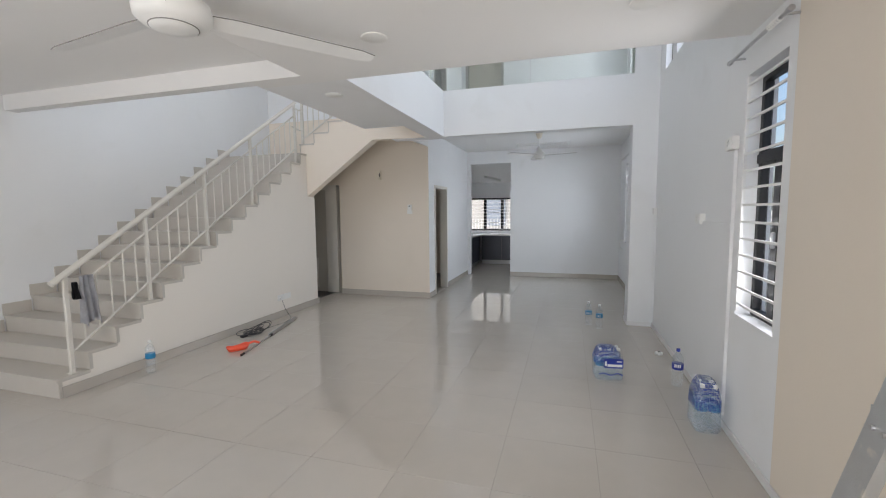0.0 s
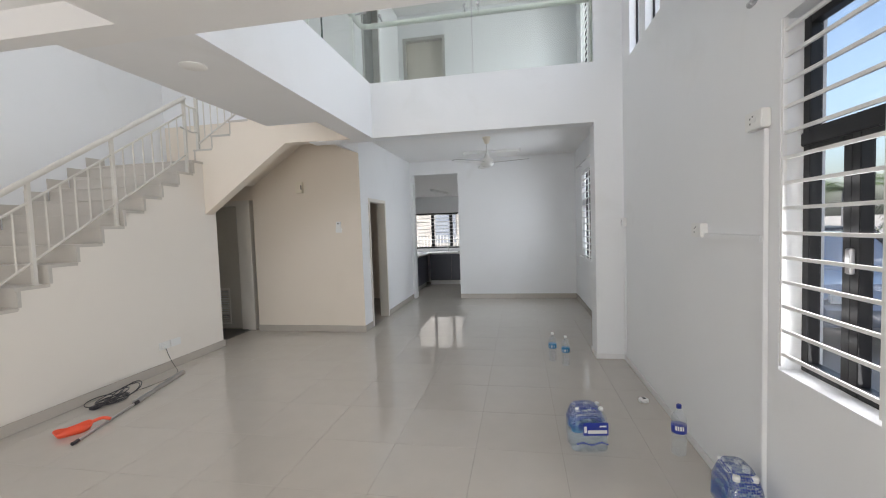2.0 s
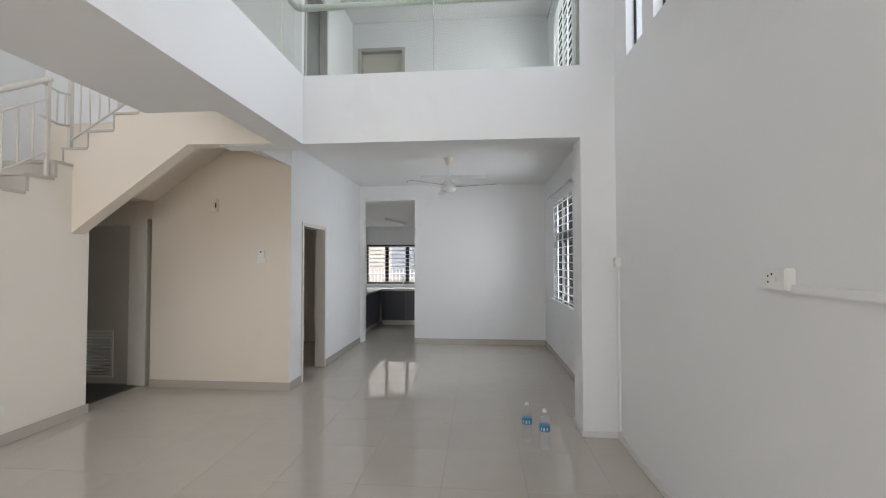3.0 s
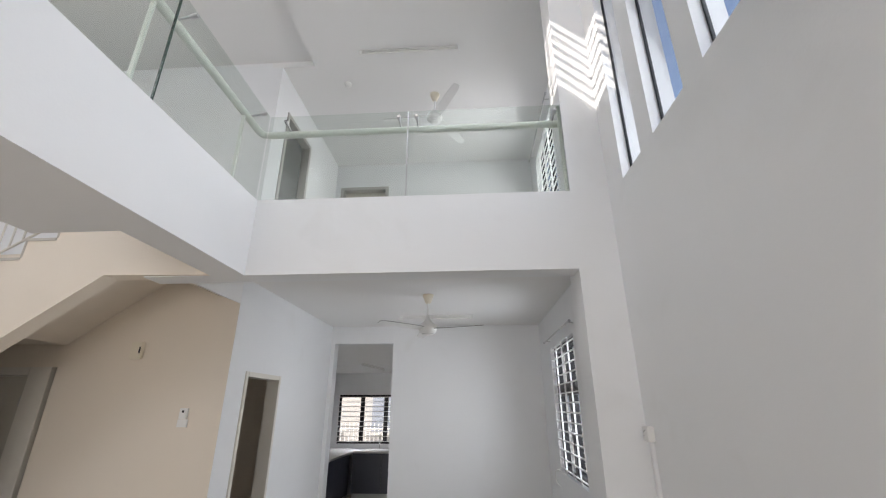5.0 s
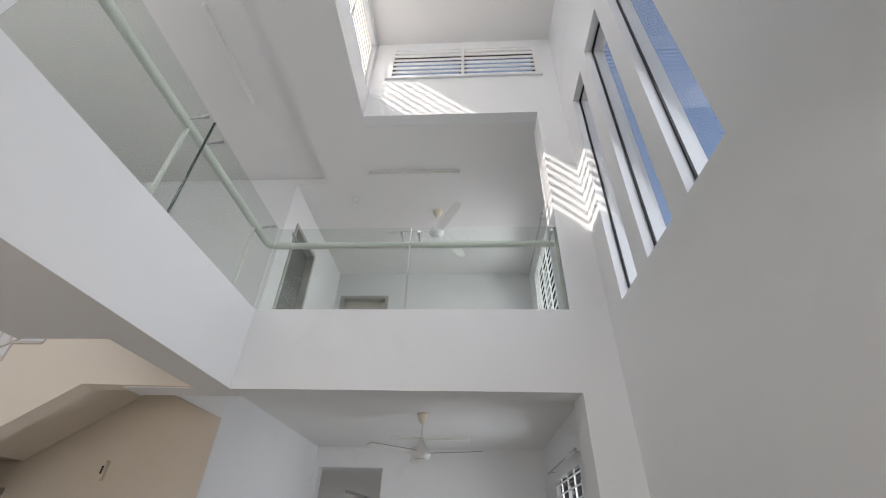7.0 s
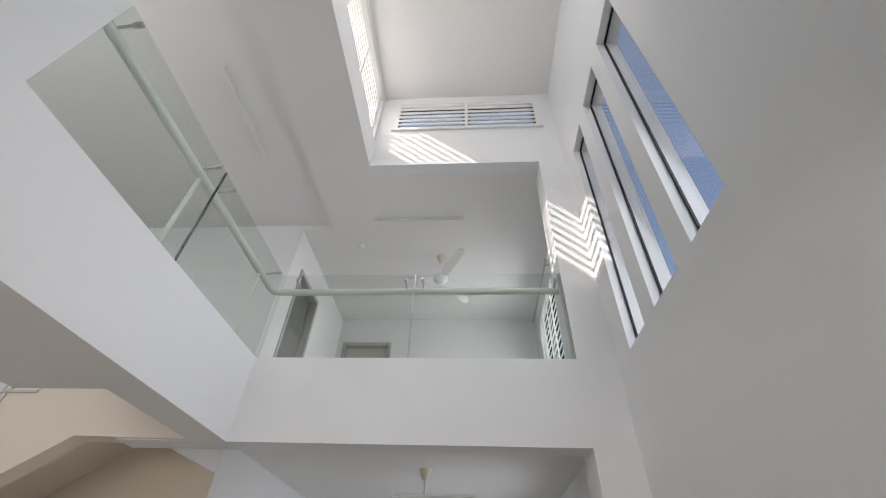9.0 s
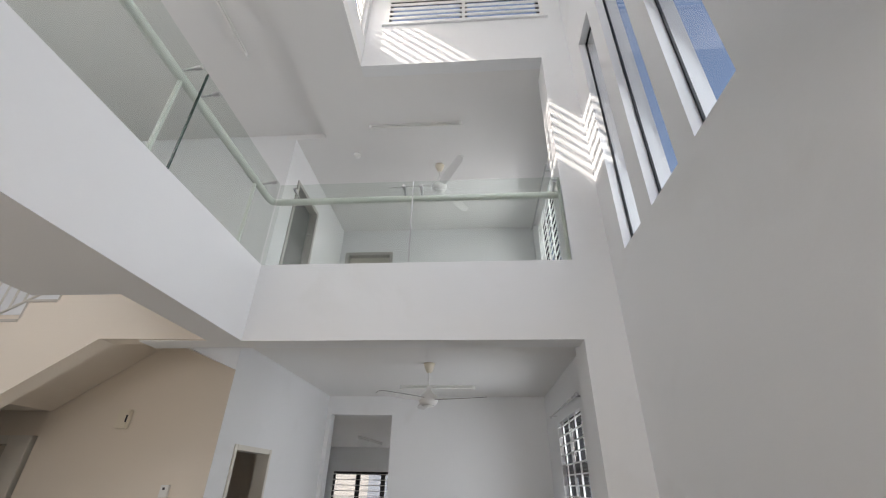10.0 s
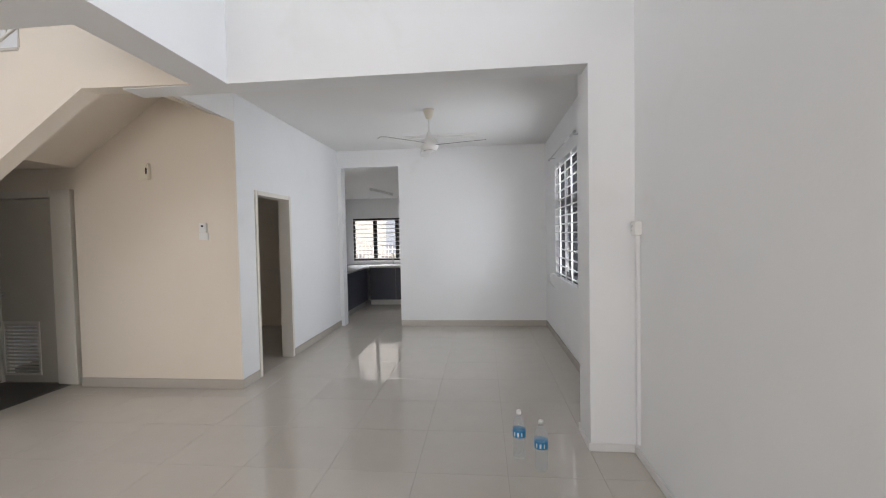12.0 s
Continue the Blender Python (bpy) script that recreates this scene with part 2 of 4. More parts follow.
def empty(name, at=(0, 0, 0)):
    ob = new(name)
    ob.location = at
    return ob


# ---- the shell ----
XL, YB = -5.55, 10.64
SLAB, UP, UPCEIL, TOP = 2.73, 3.40, 5.97, 7.55
SLITS = ((5.87, 6.22), (5.27, 5.67), (4.68, 5.07))
GW = (3.06, 3.63, 0.88, 2.47)
DW = (8.3, 9.76, 0.94, 2.53)
UW = (8.2, 9.6, 4.1, 5.6)
KW = (-2.76, -0.6, 0.98, 2.0)

wall("wall_right", "x", XR, XR + 0.18, 2.98, 13.6, 0, 7.75, WHITE, [GW, DW, UW] + [(a, b, 3.32, 5.72) for a, b in SLITS])
wall("wall_right_front", "x", XR, XR + 0.18, -2.5, 2.98, 0, 7.75, CREAM)
# The hole is an invented, unseen opening that brightens the side room.
wall("wall_left", "x", XL, XL - 0.2, -2.5, 13.6, 0, 7.75, WHITE, [(10.0, 10.45, 1.4, 2.1)])
wall("wall_front", "y", -2.3, -2.5, XL, XR, 0, 7.75, CREAM, [(-4.0, 0.8, 0.02, 2.5)])
wall("wall_dining_end", "y", YB, YB + 0.2, -2.13, XR, 0, UP, WHITE, [(-2.065, -1.05, 0, 2.76)])
wall("wall_dining_side", "x", -2.13, -2.28, 7.605, YB + 0.2, 0, 3.2, WHITE, [(7.93, 8.79, 0, 2.1)])
wall("wall_understair", "y", 7.603, 7.75, -3.96, -2.133, 0, UP, CREAM)
wall("wall_store", "y", 7.66, 7.8, XL, -3.96, 0, UP, CREAM, [(-5.1, -3.99, 0, 2.13)])
wall("wall_store_back", "y", 9.2, 9.3, XL, -4.6, 0, 2.7, CREAM)
wall("wall_kitchen_end", "y", 13.4, 13.6, XL, XR, 0, UP, WHITE, [KW])
wall("wall_kitchen_side", "x", -3.0, -3.15, YB + 0.2, 13.4, 0, UP, WHITE)
wall("wall_room_back", "y", YB, YB + 0.2, XL, -2.28, 0, UP, CREAM)
tagged(box("column_dining", 1.12, XR, 6.53, 6.85, 0, UPCEIL, WHITE), kind="structure")
# upper storey
wall("wall_upper_side", "x", -2.13, -2.28, 7.65, 10.1, UP, UPCEIL, WHITE, [(7.96, 8.81, UP, 5.5)])
wall("wall_upper_end", "y", 10.1, 10.3, XL, XR, UP, UPCEIL, WHITE, [(-2.03, -1.15, UP, 5.5)])
wall("wall_upper_end_back", "y", 12.0, 12.2, XL, XR, UP, UPCEIL, WHITE)
wall("wall_upper_landing", "y", 7.65, 7.8, XL, -2.28, UP, 6.06, WHITE)
# Both holes are made up, unseen, to let in the landing and void fill.
wall("wall_upper_front", "y", 3.35, 3.2, XL, XR, UP, TOP, WHITE, [(-4.9, -2.3, 4.2, 5.7), (-0.7, 1.2, 6.45, 7.35)])
wall("wall_well_end", "y", 6.53, 6.68, -0.94, XR, UPCEIL, TOP, WHITE, [(-0.72, 1.22, 6.72, 7.38)])
wall("wall_well_side", "x", -0.94, -1.09, 3.35, 6.68, UPCEIL + 0.15, TOP, WHITE, [(4.9, 6.45, 6.42, 7.38)])

wall("wall_gallery_end", "x", -1.52, -1.67, 3.35, 4.12, UP, UPCEIL, WHITE)

floor = tagged(box("floor", XL, XR, -2.3, YB, -0.12, -0.003, GROUT), kind="structure")
tagged(box("floor_kitchen", -3.0, XR, YB, 13.4, -0.12, -0.001, TILE), kind="structure")
# Thin near-black sheet over the floor below the landing.
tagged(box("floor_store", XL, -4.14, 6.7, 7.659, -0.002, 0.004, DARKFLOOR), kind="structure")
tagged(box("floor_side_room", -4.6, -2.14, 7.76, YB, -0.002, 0.004, SKIRT), kind="structure")

# ceilings and slabs between the storeys
tagged(prism("ceiling_living", [(XL, 2.89), (-2.15, 2.89), (-1.83, SLAB), (XR, SLAB), (XR, UP), (XL, UP)], "y", -2.3, 3.41, CEIL), kind="structure")
tagged(box("beam_living", XL, -1.83, 3.41, 3.53, SLAB, UP, CEIL), kind="structure")
tagged(box("ceiling_living_edge", -1.83, XR, 3.41, 3.61, SLAB, UP, CEIL), kind="structure")
tagged(box("beam_gallery", -2.37, -1.83, 3.53, 3.61, SLAB, UP, CEIL), kind="structure")
tagged(prism("slab_gallery", [(-2.37, 3.61), (-1.52, 3.61), (-1.52, 6.53), (-1.80, 6.53), (-1.80, 5.60), (-2.37, 5.60)], "z", SLAB, UP, WHITE), kind="structure")
tagged(box("slab_stair_head", -2.37, -1.801, 5.601, 6.499, 3.25, UP, CEIL), kind="structure")
tagged(box("beam_dining", -2.37, 1.12, 6.53, 6.73, SLAB, UP, WHITE), kind="structure")
tagged(box("ceiling_dining", -2.13, XR, 6.73, YB, 3.05, UP, CEIL), kind="structure")
tagged(prism("ceiling_kitchen", [(YB + 0.2, 2.775), (13.4, 2.47), (13.4, UP), (YB + 0.2, UP)], "x", -3.0, XR, CEIL), kind="structure")
tagged(box("ceiling_side_room", -4.6, -2.28, 7.75, YB, 2.7, 3.0, CEIL), kind="structure")
tagged(box("slab_upper_rooms", XL, XR, YB, 12.2, 3.2, UP, CEIL), kind="structure")
tagged(box("ceiling_upper_rooms", -1.7, XR, 6.681, 12.2, UPCEIL, UPCEIL + 0.15, CEIL), kind="structure")
tagged(box("ceiling_gallery", -1.7, -0.94, 3.35, 6.681, UPCEIL, UPCEIL + 0.15, CEIL), kind="structure")
tagged(box("ceiling_landing", XL, -1.7, 3.35, 7.65, 6.06, 6.2, CEIL), kind="structure")
tagged(box("trim_ceiling_step", -1.7, -1.55, 3.35, 7.65, UPCEIL + 0.15, 6.2, CEIL), kind="structure")
tagged(box("trim_landing_step", -2.28, -1.7, 7.65, 7.8, UPCEIL, 6.2, CEIL), kind="structure")
tagged(box("ceiling_upper_back", XL, -1.7, 7.8, 12.2, UPCEIL, UPCEIL + 0.15, CEIL), kind="structure")
tagged(box("ceiling_well", -1.2, XR, 3.2, 6.7, TOP, TOP + 0.2, CEIL), kind="structure")

# ---- stairs: a straight flight, a landing and a short flight to the upper floor ----
RISE, GO, SX = 0.1715, 0.256, -3.92
stairs = tagged(empty("staircase", (-4.7, 2.73, 0)), "pale tiled staircase with a solid cream-painted side", "staircase", kind="structure")
stairs_offset = Vector(stairs.location)


def under(ob, parent):
    """Makes ob a part of a thing and keeps it where it stands."""
    ob.parent = parent
    ob.matrix_parent_inverse = Matrix.Translation(parent.location).inverted()
    return ob


side = [(2.745, 0)]
for k in range(15):
    y = 2.745 + GO * k
    side += [(y, RISE * (k + 1) - 0.02), (y + GO, RISE * (k + 1) - 0.02)]
side = side[:-1] + [(6.7, RISE * 15 - 0.02), (6.7, 0)]
under(prism("side_wall", side, "x", SX - 0.15, SX, PALE), stairs)
core = [(y + 0.01, max(0, z - 0.012)) for y, z in side]
core[-1], core[-2] = (6.68, 1.9), (6.68, core[-2][1])
under(prism("flight", core[:-1] + [(6.68, 2.2), (3.3, 0)], "x", XL + 0.002, SX - 0.152, STEP), stairs)
for k in range(15):
    y, z = 2.73 + GO * k, RISE * (k + 1)
    bm = bmesh.new()
    add_box(bm, XL + 0.003, SX + 0.012, y - 0.014, y + GO + (0.004 if k < 14 else 1.1), z - 0.03, z)
    under(mesh_object("tread", bm, STEP, bevel=0.004), stairs)
    under(box("riser", XL + 0.003, SX + 0.008, y, y + 0.03, z - RISE + 0.001, z - 0.0305, STEP), stairs)
    under(box("stair_skirting", XL + 0.001, XL + 0.016, y - 0.02, y + GO - 0.022, z + 0.001, z + 0.13, STEP), stairs)

LAND = RISE * 15
f2 = [(-4.03, LAND + 0.1715), (-3.76, LAND + 0.343), (-3.48, LAND + 0.515), (-3.21, LAND + 0.686), (-2.95, UP)]
outline = [(SX, 1.87), (-2.69, 2.745), (-1.803, 2.734), (-1.803, UP - 0.002), (f2[4][0], UP - 0.002)]
for (xa, za), (xb, zb) in zip(f2[::-1][1:], f2[::-1]):
    outline += [(xb, za - 0.01), (xa, za - 0.01)]
outline += [(-4.03, LAND - 0.03), (SX, LAND - 0.03)]
under(prism("upper_flight_side", outline, "y", 6.5, 6.65, CREAM), stairs)
under(prism("upper_flight", [(XL, 2.37), (-3.93, 2.35), (-2.91, 3.05), (-2.372, 2.84), (-2.372, UP - 0.02), (-2.97, UP - 0.02), (-4.03, LAND), (XL, LAND - 0.03)], "y", 6.651, 7.602, CREAM), stairs)
for i, (xa, z) in enumerate(f2):
    xb = f2[i + 1][0] if i < 4 else -2.375
    bm = bmesh.new()
    add_box(bm, xa - 0.012, xb + 0.002, 6.488, 7.64, z - 0.024, z)
    under(mesh_object("tread", bm, STEP, bevel=0.004), stairs)
    under(box("riser", xa, xa + 0.014, 6.494, 7.64, z - RISE, z - 0.0245, STEP), stairs)
under(box("landing", XL, -4.03, 6.4, 6.65, LAND - 0.14, LAND - 0.025, CEIL), stairs)
tagged(prism("soffit_passage", [(-2.91, 3.05), (-2.13, 2.76), (-2.13, UP - 0.01), (-2.372, UP - 0.01), (-2.372, 2.851)], "y", 6.73, 7.602, CEIL), kind="structure")
tagged(box("floor_upper_landing", -3.0, -2.13, 6.74, 7.64, UP - 0.03, UP + 0.002, STEP), kind="structure")

# railing of the stair
rail = tagged(empty("stair_railing", (-4.0, 2.73, 0)), "cream painted steel stair railing with slim balusters", "railing")
RX = SX - 0.05


def slope(y):
    return RISE / GO * (y - 2.73) + RISE


POSTS = (2.88, 3.66, 4.45, 5.26, 6.29)
bm = bmesh.new()
add_tube(bm, (RX, 2.77, slope(2.77) + 0.80), (RX, 6.31, slope(6.31) + 0.80), 0.027, seg=16)
under(mesh_object("handrail", bm, RAILW, smooth=False), rail)
for off in (0.61, 0.085):
    bm = bmesh.new()
    add_tube(bm, (RX, POSTS[0], slope(POSTS[0]) + off), (RX, POSTS[-1], slope(POSTS[-1]) + off), 0.011, seg=8)
    under(mesh_object("rail_bar", bm, RAILW), rail)
for i, y in enumerate(POSTS):
    base = RISE * (math.floor((y - 2.73) / GO) + 1)
    under(box("post", RX - 0.017, RX + 0.017, y - 0.017, y + 0.017, base, slope(y) + 0.79, RAILW, bevel=0.003), rail)
    under(box("post_foot", RX - 0.032, RX + 0.032, y - 0.032, y + 0.032, base - 0.001, base + 0.008, RAILW, bevel=0.002), rail)
    if i < 4:
        n = 6 if i < 3 else 8
        for j in range(1, n):
            yy = y + (POSTS[i + 1] - y) * j / n
            under(tube("baluster", (RX, yy, slope(yy) + 0.085), (RX, yy, slope(yy) + 0.61), 0.008, RAILW, seg=8), rail)
# the turn and the short upper run
under(box("post", -4.02, -3.985, 6.53, 6.565, LAND + 0.17, 3.55, RAILW), rail)
for z in (2.98, 3.30):
    under(wire("rail_bar", [(RX, 6.22, z), (RX, 6.4, z - 0.03), (-4.0, 6.54, z)], 0.011, RAILW, kind="POLY"), rail)
for yy in (6.3, 6.38, 6.46):
    under(tube("baluster", (RX, yy, 2.96), (RX, yy, 3.28), 0.008, RAILW, seg=8), rail)
for off, r in ((0.86, 0.03), (0.70, 0.011), (0.10, 0.011)):
    a, b = (-4.0, 6.55, LAND + 0.16 + off), (-2.9, 6.55, UP + off)
    under(tube("rail_bar", a, b, r, RAILW), rail)
for i in range(1, 11):
    x = -4.0 + 1.1 * i / 10.5
    z = LAND + 0.16 + (UP - LAND - 0.16) * (x + 4.0) / 1.1
    under(tube("baluster", (x, 6.55, z + 0.10), (x, 6.55, z + 0.70), 0.008, RAILW, seg=8), rail)

# ---- windows ----
def sash(parent, axis, w, u0, u1, z0, z1, bar=0.05, depth=0.04):
    """A black frame with a pane; axis as for wall()."""
    def put(name, a0, a1, b0, b1, d0, d1, mat, bev=0.0):
        o = box(name, d0, d1, a0, a1, b0, b1, mat, bevel=bev) if axis == "x" else box(name, a0, a1, d0, d1, b0, b1, mat, bevel=bev)
        o.parent = parent
        return o
    put("frame", u0, u0 + bar, z0, z1, w, w + depth, BLACK, 0.003)
    put("frame", u1 - bar, u1, z0, z1, w, w + depth, BLACK, 0.003)
    put("frame", u0 + bar, u1 - bar, z0, z0 + bar, w, w + depth, BLACK, 0.003)
    put("frame", u0 + bar, u1 - bar, z1 - bar, z1, w, w + depth, BLACK, 0.003)
    g = put("pane", u0 + bar * 0.8, u1 - bar * 0.8, z0 + bar * 0.8, z1 - bar * 0.8, w + depth / 2 - 0.003, w + depth / 2 + 0.003, GLASS)
    g.visible_shadow = False


def grille(parent, axis, w, u0, u1, z0, z1, n, uprights=(), r=0.008, thick=0.02):
    """White bars across an opening."""
    def bar(a0, a1, b0, b1, e=0.0):
        lo, hi = w - e, w + thick * 0.6 + e
        o = box("grille_bar", lo, hi, a0, a1, b0, b1, BARS) if axis == "x" else box("grille_bar", a0, a1, lo, hi, b0, b1, BARS)
        o.parent = parent
    for i in range(n):
        z = z0 + (z1 - z0) * (i + 0.5) / n
        bar(u0 + 0.002, u1 - 0.002, z - r, z + r)
    for u in uprights:
        bar(u - r, u + r, z0, z1, 0.003)
    for u in (u0 + r, u1 - r):
        bar(u - r, u + r, z0, z1, 0.003)


def window(name, label):
    return tagged(new(name), label, "window", kind="structure")


win = window("window_1", "tall black-framed window behind a white steel grille")
sash(win, "x", XR + 0.09, 3.06, 3.63, 1.93, 2.47, 0.045, 0.05)
sash(win, "x", XR + 0.09, 3.06, 3.345, 0.88, 1.925, 0.045, 0.05)
sash(win, "x", XR + 0.092, 3.345, 3.63, 0.88, 1.925, 0.045, 0.05)
box("transom", XR + 0.08, XR + 0.145, 3.061, 3.629, 1.90, 1.96, BLACK, win, 0.004)
grille(win, "x", XR + 0.005, 3.06, 3.63, 0.90, 2.47, 14, r=0.0075)
box("handle", XR + 0.07, XR + 0.0895, 3.315, 3.345, 1.36, 1.46, STEEL, win, 0.004)

win = window("window_2", "black-framed casement window behind a white steel grille")
for i in range(2):
    a = DW[0] + i * 0.73
    sash(win, "x", XR + 0.055, a, a + 0.73, DW[2], 1.95, 0.07, 0.09)
    sash(win, "x", XR + 0.055, a, a + 0.73, 1.955, DW[3], 0.07, 0.09)
grille(win, "x", XR + 0.005, DW[0], DW[1], DW[2], DW[3], 14, (8.66, 9.03, 9.4), r=0.0075)

win = window("window_3", "upper casement window behind a white steel grille")
for i in range(2):
    a = UW[0] + i * 0.7
    sash(win, "x", XR + 0.07, a, a + 0.7, UW[2], UW[3], 0.06, 0.07)
grille(win, "x", XR + 0.005, UW[0], UW[1], UW[2], UW[3], 13, (8.55, 8.9, 9.25), r=0.009)

for k, (a, b) in enumerate(SLITS):
    win = window("window_%d" % (k + 4), "tall narrow fixed window with a thin black frame")
    sash(win, "x", XR + 0.065, a, b, 3.32, 5.72, 0.012, 0.02)

win = window("window_7", "high window with white slatted grille")
for a, b in ((-0.72, 0.25), (0.25, 1.22)):
    sash(win, "y", 6.63, a, b, 6.72, 7.38, 0.05)
grille(win, "y", 6.525, -0.72, 1.22, 6.72, 7.38, 7, (0.25,), r=0.02)
box("sill", -0.76, 1.26, 6.50, 6.56, 6.70, 6.719, WHITE, win)

win = window("window_8", "high side window with white slatted grille")
grille(win, "x", -1.0, 4.9, 6.45, 6.42, 7.38, 8, (5.67,), r=0.022)

win = window("window_9", "kitchen window with black frames and white grille bars")
for i in range(4):
    a = KW[0] + i * 0.54
    sash(win, "y", 13.47, a, a + 0.54, KW[2], KW[3], 0.045)
grille(win, "y", 13.405, KW[0], KW[1], KW[2], KW[3], 10, r=0.007)

# Invented window, out of view, around the side room's fill lamp.
win = window("window_10", "small black-framed window, unseen, added to light the side room")
sash(win, "x", XL - 0.12, 10.0, 10.45, 1.4, 2.1, 0.05)

win = window("door_front_glazed", "wide black-framed glass sliding door")
for i in range(4):
    sash(win, "y", -2.45, -4.0 + 1.2 * i, -2.8 + 1.2 * i, 0.02, 2.5, 0.06)


def curtain_rod(a, b):
    rod = tagged(empty("curtain_rod", a), "thin grey metal curtain rod on brackets", "curtain rod")
    under(tube("pole", a, b, 0.011, STEEL), rod)
    for p, q in ((a, b), (b, a)):
        p, q = Vector(p), Vector(q)
        m = p.lerp(q, 0.06)
        under(tube("bracket", m, (XR, m.y, m.z), 0.007, STEEL), rod)
        under(tube("finial", p, p + (p - q).normalized() * 0.03, 0.016, STEEL), rod)
    for i in range(6):
        m = Vector(a).lerp(Vector(b), 0.12 + i * 0.03)
        bm = bmesh.new()
        add_tube(bm, m - Vector((0, 0.003, 0)), m + Vector((0, 0.003, 0)), 0.017)
        under(mesh_object("ring", bm, PLASTIC), rod)


curtain_rod((1.36, 2.93, 2.60), (1.36, 3.72, 2.60))
curtain_rod((1.36, 8.12, 2.63), (1.36, 9.8, 2.63))
curtain_rod((1.36, 8.1, 5.72), (1.36, 9.75, 5.72))

# ---- doors ----
def frame_x(x0, x1, y0, y1, z0, top, w=0.06, name="door_1", mat=FRAMEP):
    """A door frame in a wall that faces along x."""
    d = tagged(new(name), "cream painted timber door frame", "door frame", kind="structure")
    box("jamb", x0, x1, y0, y0 + w, z0, top, mat, d, 0.004)
    box("jamb", x0, x1, y1 - w, y1, z0, top, mat, d, 0.004)
    box("head", x0, x1, y0 + w, y1 - w, top - w, top, mat, d, 0.004)
    return d


frame_x(-2.27, -2.115, 7.93, 8.79, 0.005, 2.1, 0.05, "door_1")
frame_x(-2.28, -2.115, 7.96, 8.81, UP, 5.5, 0.06, "door_3", UPFRAME)
d = tagged(new("door_2"), "cream painted timber door frame", "door frame", kind="structure")
for a, b, c, e in ((-5.1, -5.0, 0.005, 2.13), (-4.30, -4.19, 0.005, 2.13), (-5.0, -4.30, 2.05, 2.13)):
    box("jamb", a, b, 7.645, 7.79, c, e, FRAMEP, d, 0.004)
box("architrave", -4.189, -4.05, 7.63, 7.79, 0.005, 2.13, FRAMEP, d, 0.006)
d = tagged(new("door_4"), "cream painted timber door frame", "door frame", kind="structure")
for a, b, c, e in ((-2.03, -1.97, UP, 5.5), (-1.21, -1.15, UP, 5.5), (-1.97, -1.21, 5.44, 5.5)):
    box("jamb", a, b, 10.085, 10.28, c, e, UPFRAME, d, 0.004)

leaf = tagged(empty("bedroom_door", (-1.6, 10.2, UP)), "plain grey-cream timber door standing closed", "door", "upper doors")
under(box("door_leaf", -1.965, -1.215, 10.19, 10.23, UP + 0.01, 5.435, DOORP, bevel=0.003), leaf)
under(tube("knob", (-1.28, 10.19, UP + 1.0), (-1.28, 10.14, UP + 1.0), 0.025, STEEL), leaf)
leaf = tagged(empty("bedroom_door", (-2.24, 8.4, UP)), "dark grey painted door standing closed in a cream frame", "door", "upper doors")
under(box("door_leaf", -2.265, -2.225, 8.025, 8.745, UP + 0.01, 5.435, GREYDOOR, bevel=0.003), leaf)
under(tube("knob", (-2.225, 8.1, UP + 1.0), (-2.175, 8.1, UP + 1.0), 0.025, STEEL), leaf)
leaf = tagged(empty("louvred_door", (-4.3, 7.69, 0)), "grey-cream timber door standing closed, with a louvre panel", "door")
under(wall("door_leaf", "y", 7.675, 7.715, -4.985, -4.315, 0.012, 2.04, DOORP, [(-4.975, -4.53, 0.10, 0.68)]), leaf)
for i in range(14):
    z = 0.13 + i * 0.04
    bm = bmesh.new()
    add_box(bm, -4.97, -4.535, -0.022, 0.022, -0.003, 0.003)
    bmesh.ops.rotate(bm, verts=bm.verts[:], cent=(0, 0, 0), matrix=Matrix.Rotation(radians(-40), 3, "X"))
    bmesh.ops.translate(bm, verts=bm.verts[:], vec=(0, 7.693, z))
    under(mesh_object("louvre_slat", bm, FRAMEP), leaf)
for a, b, c, e in ((-4.988, -4.963, 0.09, 0.69), (-4.545, -4.52, 0.09, 0.69), (-4.963, -4.545, 0.09, 0.115), (-4.963, -4.545, 0.665, 0.69)):
    under(box("louvre_frame", a, b, 7.664, 7.674, c, e, FRAMEP), leaf)
for z in (0.3, 1.05, 1.8):
    under(tube("hinge", (-4.305, 7.655, z - 0.05), (-4.305, 7.655, z + 0.05), 0.009, STEEL), leaf)
under(lathe("knob", [(0.012, 0), (0.012, 0.03), (0.028, 0.045), (0.025, 0.07), (0.005, 0.075)], STEEL), leaf).matrix_basis = pose(-4.94, 7.675, 1.0, 90, 0, 0)

# ---- skirtings ----
def skirt(x0, x1, y0, y1, mat=SKIRT):
    tagged(box("baseboard", x0, x1, y0, y1, 0.0015, 0.06 if mat is SKIRTW else 0.10, mat, bevel=0.003), kind="structure")


skirt(XR - 0.012, XR - 0.001, -2.29, 6.515, SKIRTW)
skirt(1.108, 1.428, 6.518, 6.529, SKIRTW)
skirt(1.108, 1.119, 6.53, 6.862, SKIRTW)
skirt(1.12, 1.417, 6.851, 6.862)
skirt(XR - 0.012, XR - 0.001, 6.864, YB - 0.014)
skirt(-1.05, XR - 0.002, YB - 0.012, YB - 0.001)
skirt(-2.129, -2.118, 8.8, YB - 0.001)
skirt(-2.129, -2.118, 7.6, 7.925)
skirt(-3.96, -2.118, 7.587, 7.599)
skirt(SX + 0.014, SX + 0.025, 2.75, 6.712)
skirt(XL + 0.001, XL + 0.012, -2.29, 2.70)

